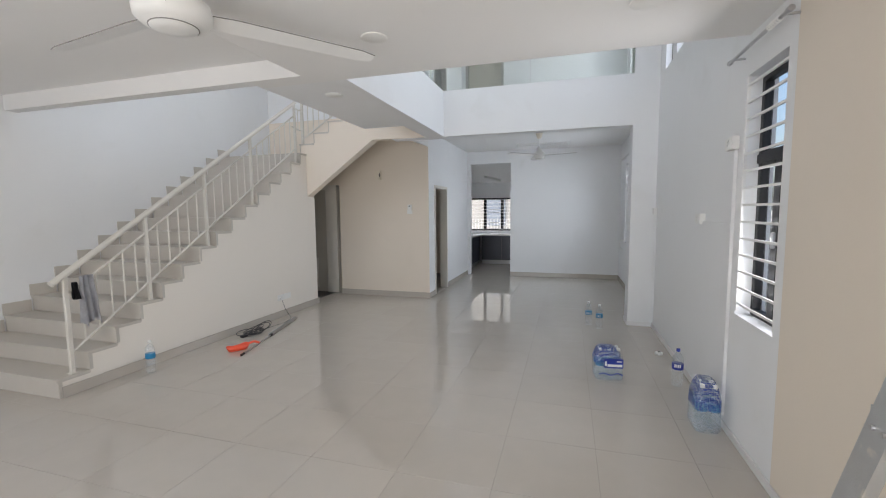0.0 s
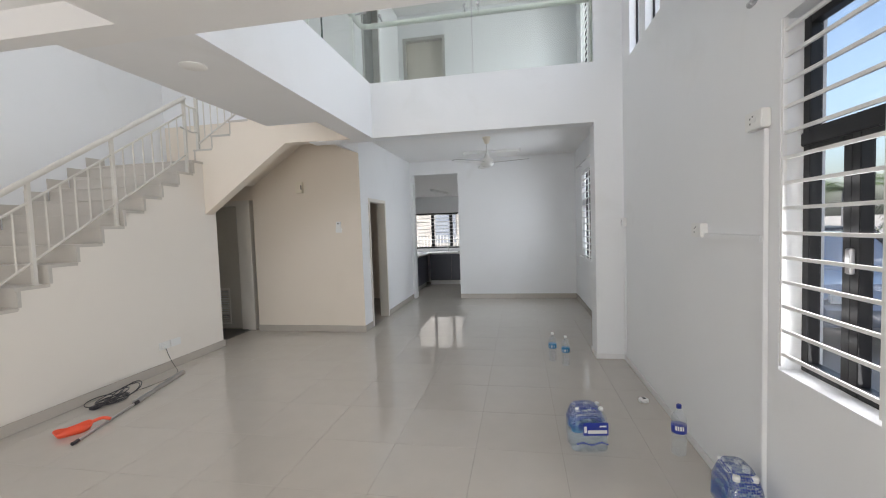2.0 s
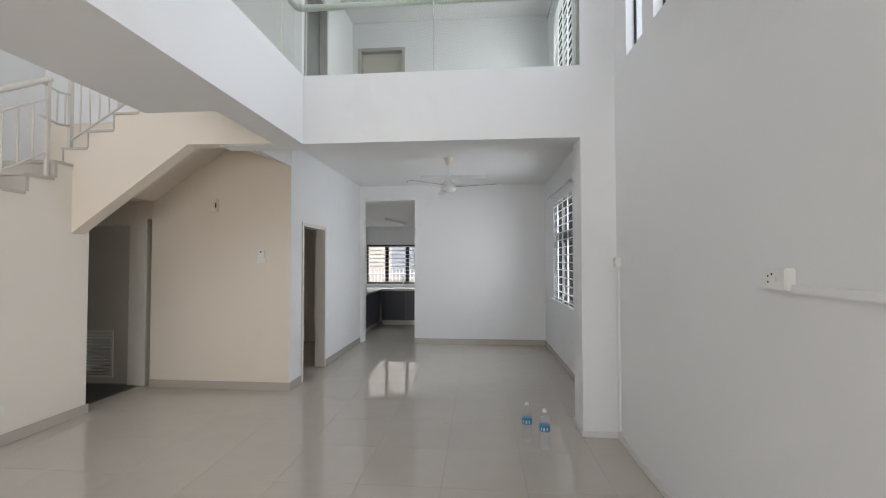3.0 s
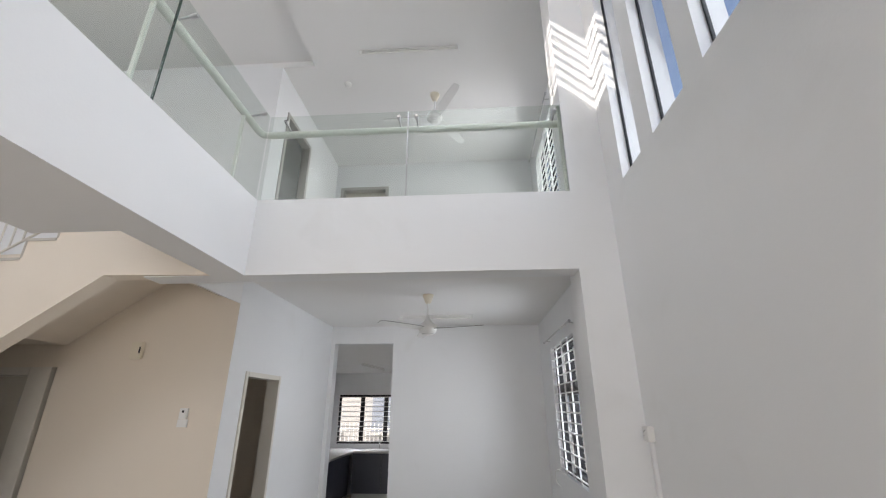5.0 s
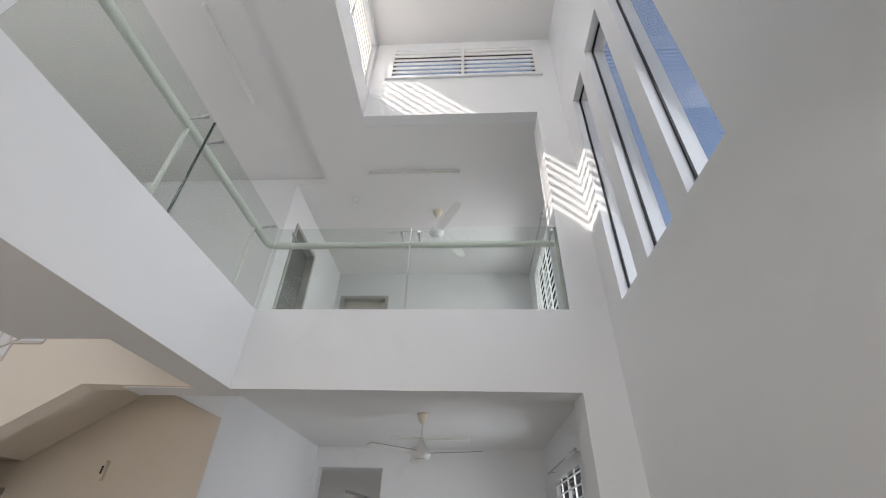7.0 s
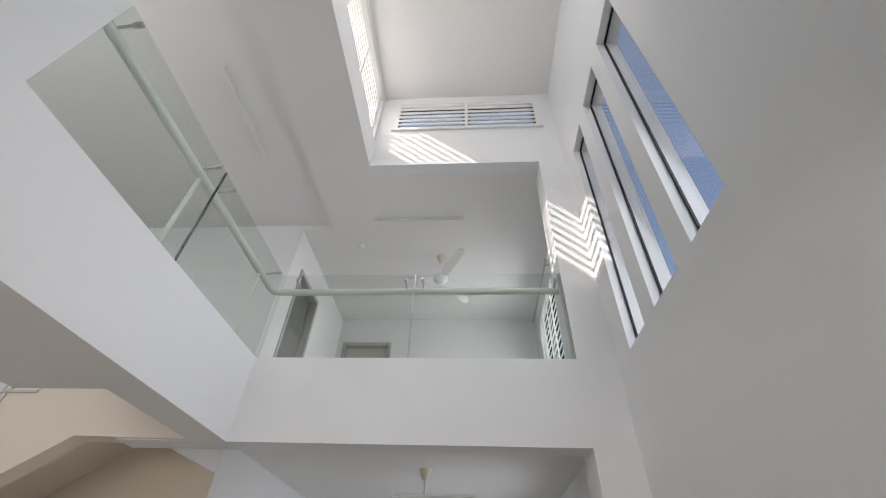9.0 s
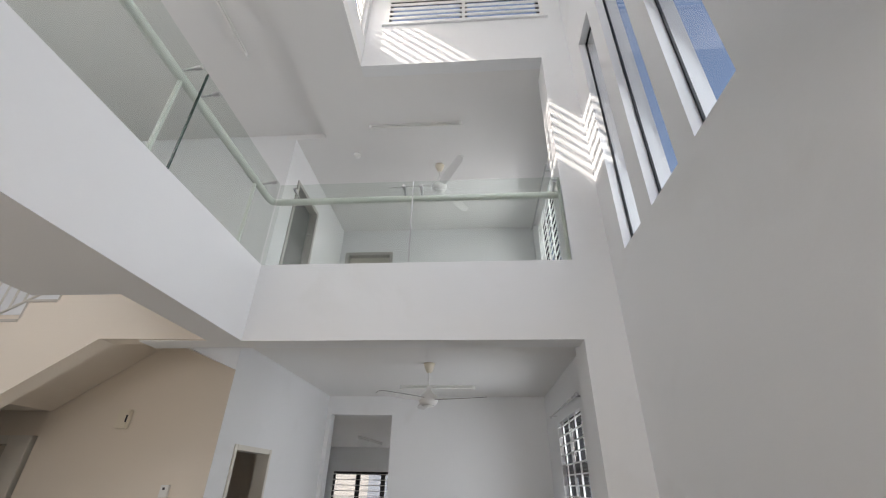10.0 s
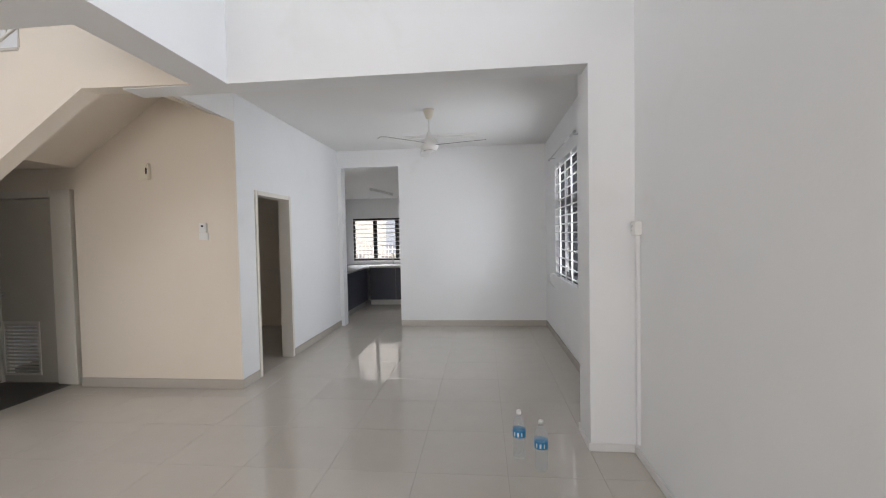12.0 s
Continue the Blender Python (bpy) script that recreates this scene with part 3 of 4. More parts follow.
# ---- glass balustrade of the gallery ----
bal = tagged(empty("glass_balustrade", (-1.5, 6.5, UP)), "frameless green-tinted glass balustrade with a pale green pipe rail", "balustrade")
for x0, x1, y0, y1 in ((-1.545, -1.533, 4.13, 5.275), (-1.545, -1.533, 5.285, 6.53), (-1.53, -0.245, 6.538, 6.55), (-0.235, 1.115, 6.538, 6.55)):
    g = under(box("glass_panel", x0, x1, y0, y1, UP + 0.001, 4.27, GREENGLASS), bal)
    g.visible_shadow = False
under(box("glass_joint", -1.546, -1.532, 5.2755, 5.2845, UP + 0.001, 4.27, GLASSEDGE), bal)
under(box("glass_joint", -0.2445, -0.2355, 6.54, 6.548, UP + 0.001, 4.27, STEEL), bal)
under(wire("pipe_rail", [(-1.64, 4.13, 4.14), (-1.64, 5.2, 4.14), (-1.64, 6.42, 4.14), (-1.64, 6.6, 4.14), (-1.60, 6.64, 4.14), (-1.42, 6.64, 4.14), (0.0, 6.64, 4.14), (1.12, 6.64, 4.14)], 0.033, RAILG), bal)
for p in ((-1.64, 4.2), (-1.64, 5.16), (-1.64, 5.38), (-1.64, 6.38)):
    under(tube("standoff", (p[0], p[1], 4.16), (-1.49, p[1], 4.19), 0.009, STEEL), bal)
    under(tube("button", (-1.53, p[1], 4.18), (-1.485, p[1], 4.19), 0.017, STEEL), bal)
for x in (-1.36, -0.32, -0.16, 1.06):
    under(tube("standoff", (x, 6.64, 4.16), (x, 6.50, 4.19), 0.009, STEEL), bal)
    under(tube("button", (x, 6.535, 4.18), (x, 6.495, 4.19), 0.017, STEEL), bal)
for y in (5.2, 6.3):
    under(box("post", -1.652, -1.628, y - 0.009, y + 0.009, UP, 4.12, RAILG), bal)
under(box("end_post", 1.09, 1.118, 6.55, 6.575, UP, 4.27, RAILG), bal)

# ---- fans and lamps ----
BLADE_EDGE = material("grey_blade_edge", (0.22, 0.21, 0.20), 0.5, vary=0.1)
def fan(at, ceiling, turn, blade=0.55, tilt=8, blades=4, label="cream ceiling fan with slim blades", hub=0.11):
    f = tagged(empty("ceiling_fan", at), label, "fan", "ceiling fans")
    x, y, z = at
    lathe("canopy", [(0.02, -0.11), (0.035, -0.10), (0.065, -0.02), (0.07, 0.0)], IVORY, f, at=(0, 0, ceiling - z - 0.001))
    tube("rod", (0, 0, 0.06), (0, 0, ceiling - z - 0.10), 0.011, PLASTIC, f)
    lathe("motor", [(0.02, 0.16), (0.035, 0.11), (hub * 0.55, 0.07), (hub * 0.95, 0.045), (hub, 0.01), (hub * 0.97, -0.03), (hub * 0.8, -0.055), (hub * 0.62, -0.06), (hub * 0.60, -0.07), (hub * 0.3, -0.078), (0.005, -0.08)][::-1], PLASTIC, f, 32)
    lathe("motor_ring", [(hub * 0.60, -0.0655), (hub * 0.64, -0.0655), (hub * 0.635, -0.0625), (hub * 0.605, -0.0625), (hub * 0.60, -0.0655)], BLADE_EDGE, f, 32, caps=False)
    for i in range(blades):
        a = radians(turn + i * 360 / blades)
        bm = bmesh.new()
        out = [(hub * 0.9, -0.05), (hub + 0.1, -0.062), (hub + blade * 0.9, -0.05), (hub + blade, -0.03), (hub + blade, 0.035), (hub + blade * 0.9, 0.055), (hub + 0.1, 0.06), (hub * 0.9, 0.05)]
        lo, hi = [[bm.verts.new((u, v, w)) for u, v in out] for w in (-0.003, 0.003)]
        bm.faces.new(lo)
        bm.faces.new(hi)
        for j in range(len(out)):
            k = (j + 1) % len(out)
            bm.faces.new((lo[j], lo[k], hi[k], hi[j]))
        b = mesh_object("blade", bm, (BARS, BLADE_EDGE), f)
        for poly in b.data.polygons:
            poly.material_index = 1 if abs(poly.normal.z) < 0.5 else 0
        b.matrix_local = Matrix.Rotation(a, 4, "Z") @ Matrix.Rotation(radians(tilt), 4, "X")
        b2 = box("blade_arm", hub * 0.6, hub + 0.12, -0.015, 0.015, 0.004, 0.012, PLASTIC, f)
        b2.matrix_local = Matrix.Rotation(a, 4, "Z")


fan((-1.52, 1.96, 2.56), SLAB, 52, 0.88, -12, 3, "white ceiling fan with three broad blades", 0.17)
fan((-0.24, 8.5, 2.63), 3.05, 104, 0.58, 11, 3, "cream ceiling fan with three slim blades")
fan((-0.16, 8.3, 5.57), UPCEIL, 58, 0.62, -12, 3, "cream ceiling fan with three broad pale blades")


def downlight(x, y, z):
    lathe_ob = lathe("downlight", [(0.005, -0.008), (0.078, -0.008), (0.085, -0.004), (0.085, 0.0)], PLASTIC)
    lathe_ob.location = (x, y, z - 0.001)
    tagged(lathe_ob, "round white surface ceiling lamp, switched off", "ceiling lamp", "ceiling lamps")


for p in ((-0.91, 2.89), (0.70, 2.92), (-1.87, 4.0)):
    downlight(*p, SLAB)


def tube_lamp(a, b):
    a, b = Vector(a), Vector(b)
    lamp = tagged(empty("tube_lamp", a), "slim white fluorescent batten, switched off", "lamp", "tube lamps")
    across = (b - a).normalized().cross(Vector((0, 0, 1))) * 0.02
    bm = bmesh.new()
    add_tube(bm, a + Vector((0, 0, -0.04)), b + Vector((0, 0, -0.04)), 0.014)
    under(mesh_object("tube", bm, PLASTIC), lamp)
    bm = bmesh.new()
    vs = [bm.verts.new(p + s * across + Vector((0, 0, z))) for z in (-0.022, -0.001) for p, s in ((a, -1), (a, 1), (b, 1), (b, -1))]
    bmesh.ops.convex_hull(bm, input=vs)
    under(mesh_object("batten", bm, PLASTIC), lamp)
    for p, d in ((a, 1), (b, -1)):
        q = p + (b - a).normalized() * 0.02 * d
        under(box("holder", q.x - 0.018, q.x + 0.018, q.y - 0.018, q.y + 0.018, q.z - 0.06, q.z - 0.001, PLASTIC), lamp)


tube_lamp((-1.05, 7.45, UPCEIL), (0.2, 7.45, UPCEIL))
tube_lamp((-2.25, 5.23, 6.06), (-2.25, 6.36, 6.06))
tube_lamp((-0.80, 9.75, 3.05), (0.31, 9.75, 3.05))
tube_lamp((-2.0, 12.3, 2.60), (-1.65, 12.9, 2.53))
smoke = lathe("smoke_detector", [(0.02, -0.04), (0.045, -0.03), (0.05, 0)], PLASTIC)
smoke.location = (-1.35, 8.0, UPCEIL - 0.001)
tagged(smoke, "small round white ceiling sensor", "detector")

# ---- wall fittings ----
def socket(y, z, w=0.09, d=0.045, n=1):
    s = tagged(empty("wall_socket", (XR, y, z)), "white surface-mounted plastic socket box", "socket", "wall sockets")
    box("box", -d, -0.001, -w / 2, w / 2, -0.045, 0.045, PLASTIC, s, 0.005)
    box("rocker", -d - 0.004, -d - 0.0005, -0.028, -0.010, -0.012, 0.012, BARS, s, 0.001)
    for u, v in ((0.0, 0.02), (0.022, -0.012), (0.022, 0.012)):
        box("pin_hole", -d - 0.0015, -d - 0.0003, u - 0.004, u + 0.004, v - 0.004, v + 0.004, CABLE, s)


def trunking(name, y0, y1, z0, z1):
    tagged(box(name, XR - 0.024, XR - 0.001, y0, y1, z0, z1, WHITE, bevel=0.003), "white plastic cable trunking fixed to the wall", "trunking", "cable trunking")


socket(3.77, 2.06, 0.15)
socket(4.44, 1.52, 0.15)
socket(6.44, 1.58, 0.09)
trunking("cable_trunking", 3.71, 3.735, 0.10, 2.01)
trunking("cable_trunking", 3.736, 4.39, 1.465, 1.50)
trunking("cable_trunking", 6.425, 6.45, 0.10, 1.53)

s = tagged(empty("door_chime", (-3.12, 7.6, 2.28)), "small ivory door chime box on the cream wall", "chime")
box("cover", -0.06, 0.06, -0.05, 0.002, -0.085, 0.085, IVORY, s, 0.008)
box("slot", 0.035, 0.052, -0.0525, -0.0495, -0.03, 0.035, CABLE, s)
s = tagged(empty("light_switch", (-2.5, 7.6, 1.63)), "white wall switch with a small control above", "switch")
box("plate", -0.05, 0.05, -0.012, 0.002, -0.07, 0.0, PLASTIC, s, 0.002)
box("control", -0.035, 0.04, -0.03, 0.002, 0.004, 0.10, PLASTIC, s, 0.004)
box("dial", -0.008, 0.012, -0.034, -0.0295, 0.06, 0.08, CABLE, s)
s = tagged(empty("double_socket", (SX, 5.78, 0.30)), "white double socket plate low on the cream wall", "socket")
for o in (-0.08, 0.08):
    box("plate", -0.002, 0.014, o - 0.074, o + 0.074, -0.043, 0.043, PLASTIC, s, 0.003)
box("plug", 0.012, 0.05, -0.13, -0.085, -0.03, 0.01, PLASTIC, s, 0.004)
s = tagged(empty("wall_hook", (0.42, YB, 2.02)), "tiny white hook on the wall", "hook")
tube("peg", (0, 0.002, 0), (0, -0.03, 0.0), 0.008, PLASTIC, s)
hg = tagged(empty("coat_hanger", (1.40, 9.6, 0.93)), "white plastic hanger hooked on the window grille", "hanger")
wire("hook", [(0.02, 0, 0.02), (-0.03, 0.0, 0.06), (-0.07, 0.04, 0.02), (-0.05, 0.12, -0.05), (-0.06, 0.05, -0.12), (-0.02, -0.05, -0.14)], 0.008, BARS, hg)

# ---- kitchen ----
kit = tagged(empty("kitchen_counter", (-1.0, 13.1, 0)), "dark blue-grey base units under a pale worktop", "kitchen counter")
under(box("plinth", -2.2, 1.4, 12.9, 13.39, 0.0, 0.12, WORKTOP), kit)
for i in range(6):
    under(box("unit_door", -2.2 + 0.6 * i + 0.003, -1.6 + 0.6 * i - 0.003, 12.82, 12.845, 0.13, 0.84, CABINET, bevel=0.003), kit)
under(box("body", -2.2, 1.4, 12.846, 13.39, 0.121, 0.85, CABINET), kit)
under(box("worktop", -2.2, 1.4, 12.79, 13.395, 0.851, 0.89, WORKTOP, bevel=0.004), kit)
under(box("sink", -2.0, -1.45, 12.9, 13.25, 0.8905, 0.897, STEEL, bevel=0.003), kit)
under(wire("tap", [(-1.75, 13.3, 0.89), (-1.75, 13.3, 1.15), (-1.75, 13.25, 1.2), (-1.75, 13.12, 1.16)], 0.012, STEEL), kit)
kit = tagged(empty("kitchen_counter", (-2.6, 12, 0)), "dark blue-grey base units with a pale worktop along the wall", "kitchen counter")
under(box("body", -2.99, -2.25, 11.0, 12.78, 0.12, 0.85, CABINET), kit)
under(box("plinth", -2.99, -2.3, 11.0, 12.78, 0.0, 0.12, WORKTOP), kit)
under(box("worktop", -2.99, -2.2, 10.98, 13.395, 0.851, 0.89, WORKTOP, bevel=0.004), kit)

# ---- things on the floor ----
def bottle_profile(h=0.33, r=0.043):
    p = [(0.008, 0.004), (r * 0.8, 0.0), (r, 0.012)]
    for i in range(5):
        z = h * (0.12 + 0.075 * i)
        p += [(r, z), (r * 0.94, z + h * 0.03)]
    return p + [(r, h * 0.50), (r, h * 0.70), (r * 0.9, h * 0.78), (r * 0.55, h * 0.86), (0.014, h * 0.91), (0.013, h * 0.93)]


def bottle(x, y, label_mat, cap_mat, label, h=0.33, r=0.043, turn=0, parent=None, marks_on=False):
    if parent is None:
        b = tagged(empty("water_bottle", (x, y, 0.001)), label, "bottle", "water bottles")
    else:
        b = parent
    o = (0, 0, 0) if parent is None else (x, y, 0)
    body = lathe("bottle_body", bottle_profile(h, r), PET, b, 20, o)
    body.visible_shadow = False
    lathe("cap", [(0.016, h * 0.925), (0.0165, h * 0.985), (0.014, h)], cap_mat, b, 16, o)
    if label_mat:
        lathe("label", [(r + 0.0008, h * 0.455), (r + 0.0012, h * 0.46), (r + 0.0012, h * 0.60), (r + 0.0008, h * 0.605)], label_mat, b, 24, o)
    if marks_on:
        for i, w in enumerate((0.007, 0.012, 0.006)):
            a = radians(225 + i * 32)
            m = box("label_mark", -w / 2, w / 2, -0.0006, 0.0006, -h * 0.045, h * 0.04, PLASTIC, b)
            m.matrix_local = pose((r + 0.0022) * math.cos(a), (r + 0.0022) * math.sin(a), h * 0.53, 0, 0, math.degrees(a) + 90)
    return b


for x, y in ((0.607, 6.42), (0.738, 6.27)):
    bottle(x, y, LABEL, PLASTIC, "clear empty plastic water bottle with a blue label", 0.33, 0.044, marks_on=True)
bottle(-3.72, 3.42, LABEL, PLASTIC, "clear plastic water bottle with a blue label", 0.33)
bb = bottle(1.29, 4.47, NAVY, NAVY, "clear plastic water bottle with a navy label and cap", 0.345, 0.047)
for i, w in enumerate((0.012, 0.010, 0.012, 0.008)):
    a = radians(232 + i * 17)
    m = box("label_mark", -w / 2, w / 2, -0.001, 0.001, -0.014, 0.014, PLASTIC, bb)
    m.matrix_local = pose(0.0495 * math.cos(a), 0.0495 * math.sin(a), 0.195, 0, 0, math.degrees(a) + 90)


def film_material():
    """Clear shrink film with rows of blue dots on its upper half."""
    m = glass_material("dotted_shrink_film", (0.95, 0.975, 0.99), 1.0, 0.08, 0.14, (0.60, 0.74, 0.92))
    n, l = m.node_tree.nodes, m.node_tree.links
    old = n["Material Output"].inputs["Surface"].links[0].from_socket
    co, vor, lt, sep, up, both, blue, mix = (n.new("ShaderNode" + k) for k in ("TexCoord", "TexVoronoi", "Math", "SeparateXYZ", "MapRange", "Math", "BsdfPrincipled", "MixShader"))
    blue.inputs["Base Color"].default_value = (0.01, 0.035, 0.26, 1)
    blue.inputs["Roughness"].default_value = 0.3
    vor.inputs["Scale"].default_value = 88
    vor.inputs["Randomness"].default_value = 0.25
    l.new(co.outputs["Object"], vor.inputs["Vector"])
    lt.operation = "LESS_THAN"
    lt.inputs[1].default_value = 0.47
    l.new(vor.outputs["Distance"], lt.inputs[0])
    l.new(co.outputs["Object"], sep.inputs[0])
    up.inputs["From Min"].default_value, up.inputs["From Max"].default_value = 0.15, 0.18
    l.new(sep.outputs["Z"], up.inputs["Value"])
    both.operation = "MULTIPLY"
    l.new(lt.outputs[0], both.inputs[0])
    l.new(up.outputs[0], both.inputs[1])
    l.new(both.outputs[0], mix.inputs[0])
    l.new(old, mix.inputs[1])
    l.new(blue.outputs[0], mix.inputs[2])
    l.new(mix.outputs[0], n["Material Output"].inputs["Surface"])
    return m


FILM = film_material()


def film_shell(name, w, d, h, parent, seed, lean=0.0):
    bm = bmesh.new()
    rings, seg = [], 32
    for k in range(15):
        v = k / 14
        s = 1.0 - 0.42 * max(0, (v - 0.55) / 0.45) ** 2 - (0.06 if k == 0 else 0)
        ring = []
        for i in range(seg):
            a = 2 * math.pi * i / seg
            c, q = math.cos(a), math.sin(a)
            px = math.copysign(abs(c) ** 0.5, c) * w / 2 * s
            py = math.copysign(abs(q) ** 0.5, q) * d / 2 * s
            k2 = 0.006 * noise.noise((px * 25 + seed, py * 25, v * 8))
            ring.append(bm.verts.new((px * (1 + k2 * 6) + lean * v, py * (1 + k2 * 6), v * h + k2 * (1 if k else 0))))
        rings.append(ring)
    for a, b in zip(rings, rings[1:]):
        for i in range(seg):
            bm.faces.new((a[i], a[(i + 1) % seg], b[(i + 1) % seg], b[i]))
    bm.faces.new(rings[-1])
    ob = mesh_object(name, bm, FILM, parent, True)
    ob.visible_shadow = False
    return ob


def pack(x, y, nx, ny, h, turn, label, panel, lean=0.0):
    p = tagged(empty("bottle_pack", (x, y, 0.002)), label, "bottled water", "water packs")
    p.rotation_euler = (0, 0, radians(turn))
    r = 0.04
    for i in range(nx):
        for j in range(ny):
            bottle((i - (nx - 1) / 2) * 2.05 * r, (j - (ny - 1) / 2) * 2.05 * r, LABEL, PLASTIC, "", h * 0.97, r, parent=p)
    film_shell("shrink_film", nx * 2.05 * r + 0.016, ny * 2.05 * r + 0.016, h, p, x * 7, lean)
    if panel:
        yy = -ny * 1.025 * r - 0.012
        bm = bmesh.new()
        add_box(bm, -0.055, 0.115, yy - 0.003, yy, 0.125, 0.215)
        mesh_object("printed_panel", bm, NAVY, p, bevel=0.001)
        for a, b, c, d in ((-0.025, 0.105, 0.140, 0.163), (0.055, 0.10, 0.185, 0.195), (-0.05, -0.032, 0.145, 0.19)):
            box("panel_mark", a, b, yy - 0.005, yy - 0.0032, c, d, PLASTIC, p)
        for i in range(12):
            box("wavy_stripe", -0.10 + i * 0.018, -0.084 + i * 0.018, yy - 0.002, yy, 0.062 + 0.008 * math.sin(i * 0.9), 0.071 + 0.008 * math.sin(i * 0.9), NAVY, p)


pack(0.70, 4.50, 3, 2, 0.31, 8, "half-empty shrink-wrapped pack of water bottles, blue dotted film", True, -0.02)
pack(1.30, 3.72, 2, 3, 0.36, 0, "shrink-wrapped pack of water bottles in blue dotted film", False)

paper = tagged(empty("crumpled_paper", (1.30, 5.33, 0.002)), "small crumpled white paper scrap on the tiles", "paper")
bm = bmesh.new()
bmesh.ops.create_icosphere(bm, subdivisions=3, radius=0.05)
for v in bm.verts:
    v.co *= 1 + 0.35 * noise.noise(v.co * 40)
    v.co.z = max(0, v.co.z * 0.4 + 0.012)
    v.co.x *= 0.8
mesh_object("scrap", bm, PLASTIC, paper)
box("dark_print", -0.01, 0.014, -0.02, 0.005, 0.031, 0.036, CABLE, paper)

# red dustpan-like tray
tray = tagged(empty("red_tray", (-3.38, 4.22, 0.002)), "bright red-orange plastic scoop lying on the tiles", "scoop")
tray.rotation_euler = (0, 0, radians(62))
bm = bmesh.new()
n1 = 20
outer, inner, low = [], [], []
for i in range(n1):
    a = 2 * math.pi * i / n1
    px, py = 0.13 * math.cos(a), 0.06 * math.sin(a) * (1.15 if math.cos(a) > 0 else 0.85)
    outer.append(bm.verts.new((px, py, 0.055 + 0.012 * math.sin(3 * a))))
    inner.append(bm.verts.new((px * 0.92, py * 0.88, 0.053 + 0.012 * math.sin(3 * a))))
    low.append((bm.verts.new((px * 0.8, py * 0.75, 0)), bm.verts.new((px * 0.76, py * 0.68, 0.006))))
for i in range(n1):
    j = (i + 1) % n1
    bm.faces.new((outer[i], outer[j], inner[j], inner[i]))
    bm.faces.new((outer[i], low[i][0], low[j][0], outer[j]))
    bm.faces.new((inner[i], inner[j], low[j][1], low[i][1]))
bm.faces.new([q[0] for q in low])
bm.faces.new([q[1] for q in low])
mesh_object("scoop", bm, RED, tray, True)
wire("grip", [(0.12, 0, 0.05), (0.17, 0.01, 0.06), (0.22, 0.0, 0.05), (0.24, -0.02, 0.035)], 0.014, RED, tray)

# telescopic poles
p1 = tagged(empty("metal_pole", (-3.2, 4.1, 0.0)), "grey telescopic metal pole lying on the tiles", "pole")
a, m, b = Vector((-3.19, 4.08, 0.014)), Vector((-3.24, 4.82, 0.014)), Vector((-3.60, 5.62, 0.016))
m = a.lerp(b, 0.46)
under(tube("thin_tube", a, m, 0.010, STEEL), p1)
under(tube("thick_tube", m, b, 0.014, STEEL), p1)
under(tube("end_cap", a - (b - a).normalized() * 0.03, a + (b - a).normalized() * 0.03, 0.014, CABLE), p1)
under(tube("collar", m - (b - a).normalized() * 0.03, m + (b - a).normalized() * 0.03, 0.0165, CABLE), p1)
p2 = tagged(empty("metal_pole", (-3.3, 5.0, 0.0)), "pale aluminium rail lying beside the pole", "pole")
off = Vector((-0.04, -0.01, 0))
under(tube("rail", m + off + (b - a) * 0.02, b + off + (b - a) * 0.03, 0.013, ALU, seg=6), p2)

# heap of black cable and its lead to the socket
heap = tagged(empty("cable_heap", (-3.75, 4.85, 0.0)), "tangled heap of thin black cable on the tiles", "cable")
rnd = random.Random(5)
pts = []
for i in range(9):
    cx, cy = -3.70 + rnd.uniform(-0.05, 0.07), 4.88 + rnd.uniform(-0.12, 0.14)
    r, lift, start = rnd.uniform(0.06, 0.13), rnd.uniform(0.0, 0.09), rnd.uniform(0, 6.28)
    for k in range(9):
        a = start + k * 0.8
        pts.append((cx + r * math.cos(a) * 0.9, cy + r * math.sin(a) * 1.3, 0.006 + lift * (0.5 + 0.5 * math.sin(a * 1.0 + i)) + 0.004 * i))
under(wire("coil", pts, 0.0045, CABLE), heap)
under(wire("lead", [(-3.68, 5.05, 0.008), (-3.62, 5.35, 0.007), (-3.66, 5.62, 0.01), (-3.80, 5.70, 0.06), (-3.86, 5.69, 0.18), (-3.875, 5.67, 0.285)], 0.003, CABLE), heap)
under(box("adaptor", -3.72, -3.66, 4.62, 4.70, 0.001, 0.03, CABLE, bevel=0.005), heap)

# cloths hung on the newel
def drape(name, label, mat, x, y, ztop, w, h, seed):
    c = tagged(empty(name, (x, y, ztop)), label, "cloth")
    bm = bmesh.new()
    nu, nv = 16, 18
    grid = []
    for j in range(nv + 1):
        row = []
        for i in range(nu + 1):
            u, v = i / nu - 0.5, j / nv
            narrow = 0.75 + 0.25 * v
            fold = 0.022 * math.sin(u * 17 + seed) * (0.4 + v) + 0.012 * noise.noise((u * 5, v * 3, seed))
            row.append(bm.verts.new((fold, u * w * narrow + 0.02 * v * math.sin(seed), -v * h * (1 - 0.12 * abs(math.sin(u * 4 + seed))))))
        grid.append(row)
    for j in range(nv):
        for i in range(nu):
            bm.faces.new((grid[j][i], grid[j][i + 1], grid[j + 1][i + 1], grid[j + 1][i]))
    bmesh.ops.solidify(bm, geom=bm.faces[:], thickness=0.006)
    mesh_object("fabric", bm, mat, c, True)


drape("cleaning_cloth", "crumpled grey cloth hung over the stair railing", CLOTH, RX + 0.045, 3.03, 1.05, 0.16, 0.48, 1.0)
drape("dark_cloth", "black cloth hung beside a grey one on the railing", DARKCLOTH, RX + 0.035, 2.93, 1.0, 0.07, 0.17, 2.6)

# step ladder
lad = tagged(empty("step_ladder", (1.1, 1.3, 0)), "paint-splashed aluminium step ladder standing by the wall", "ladder")


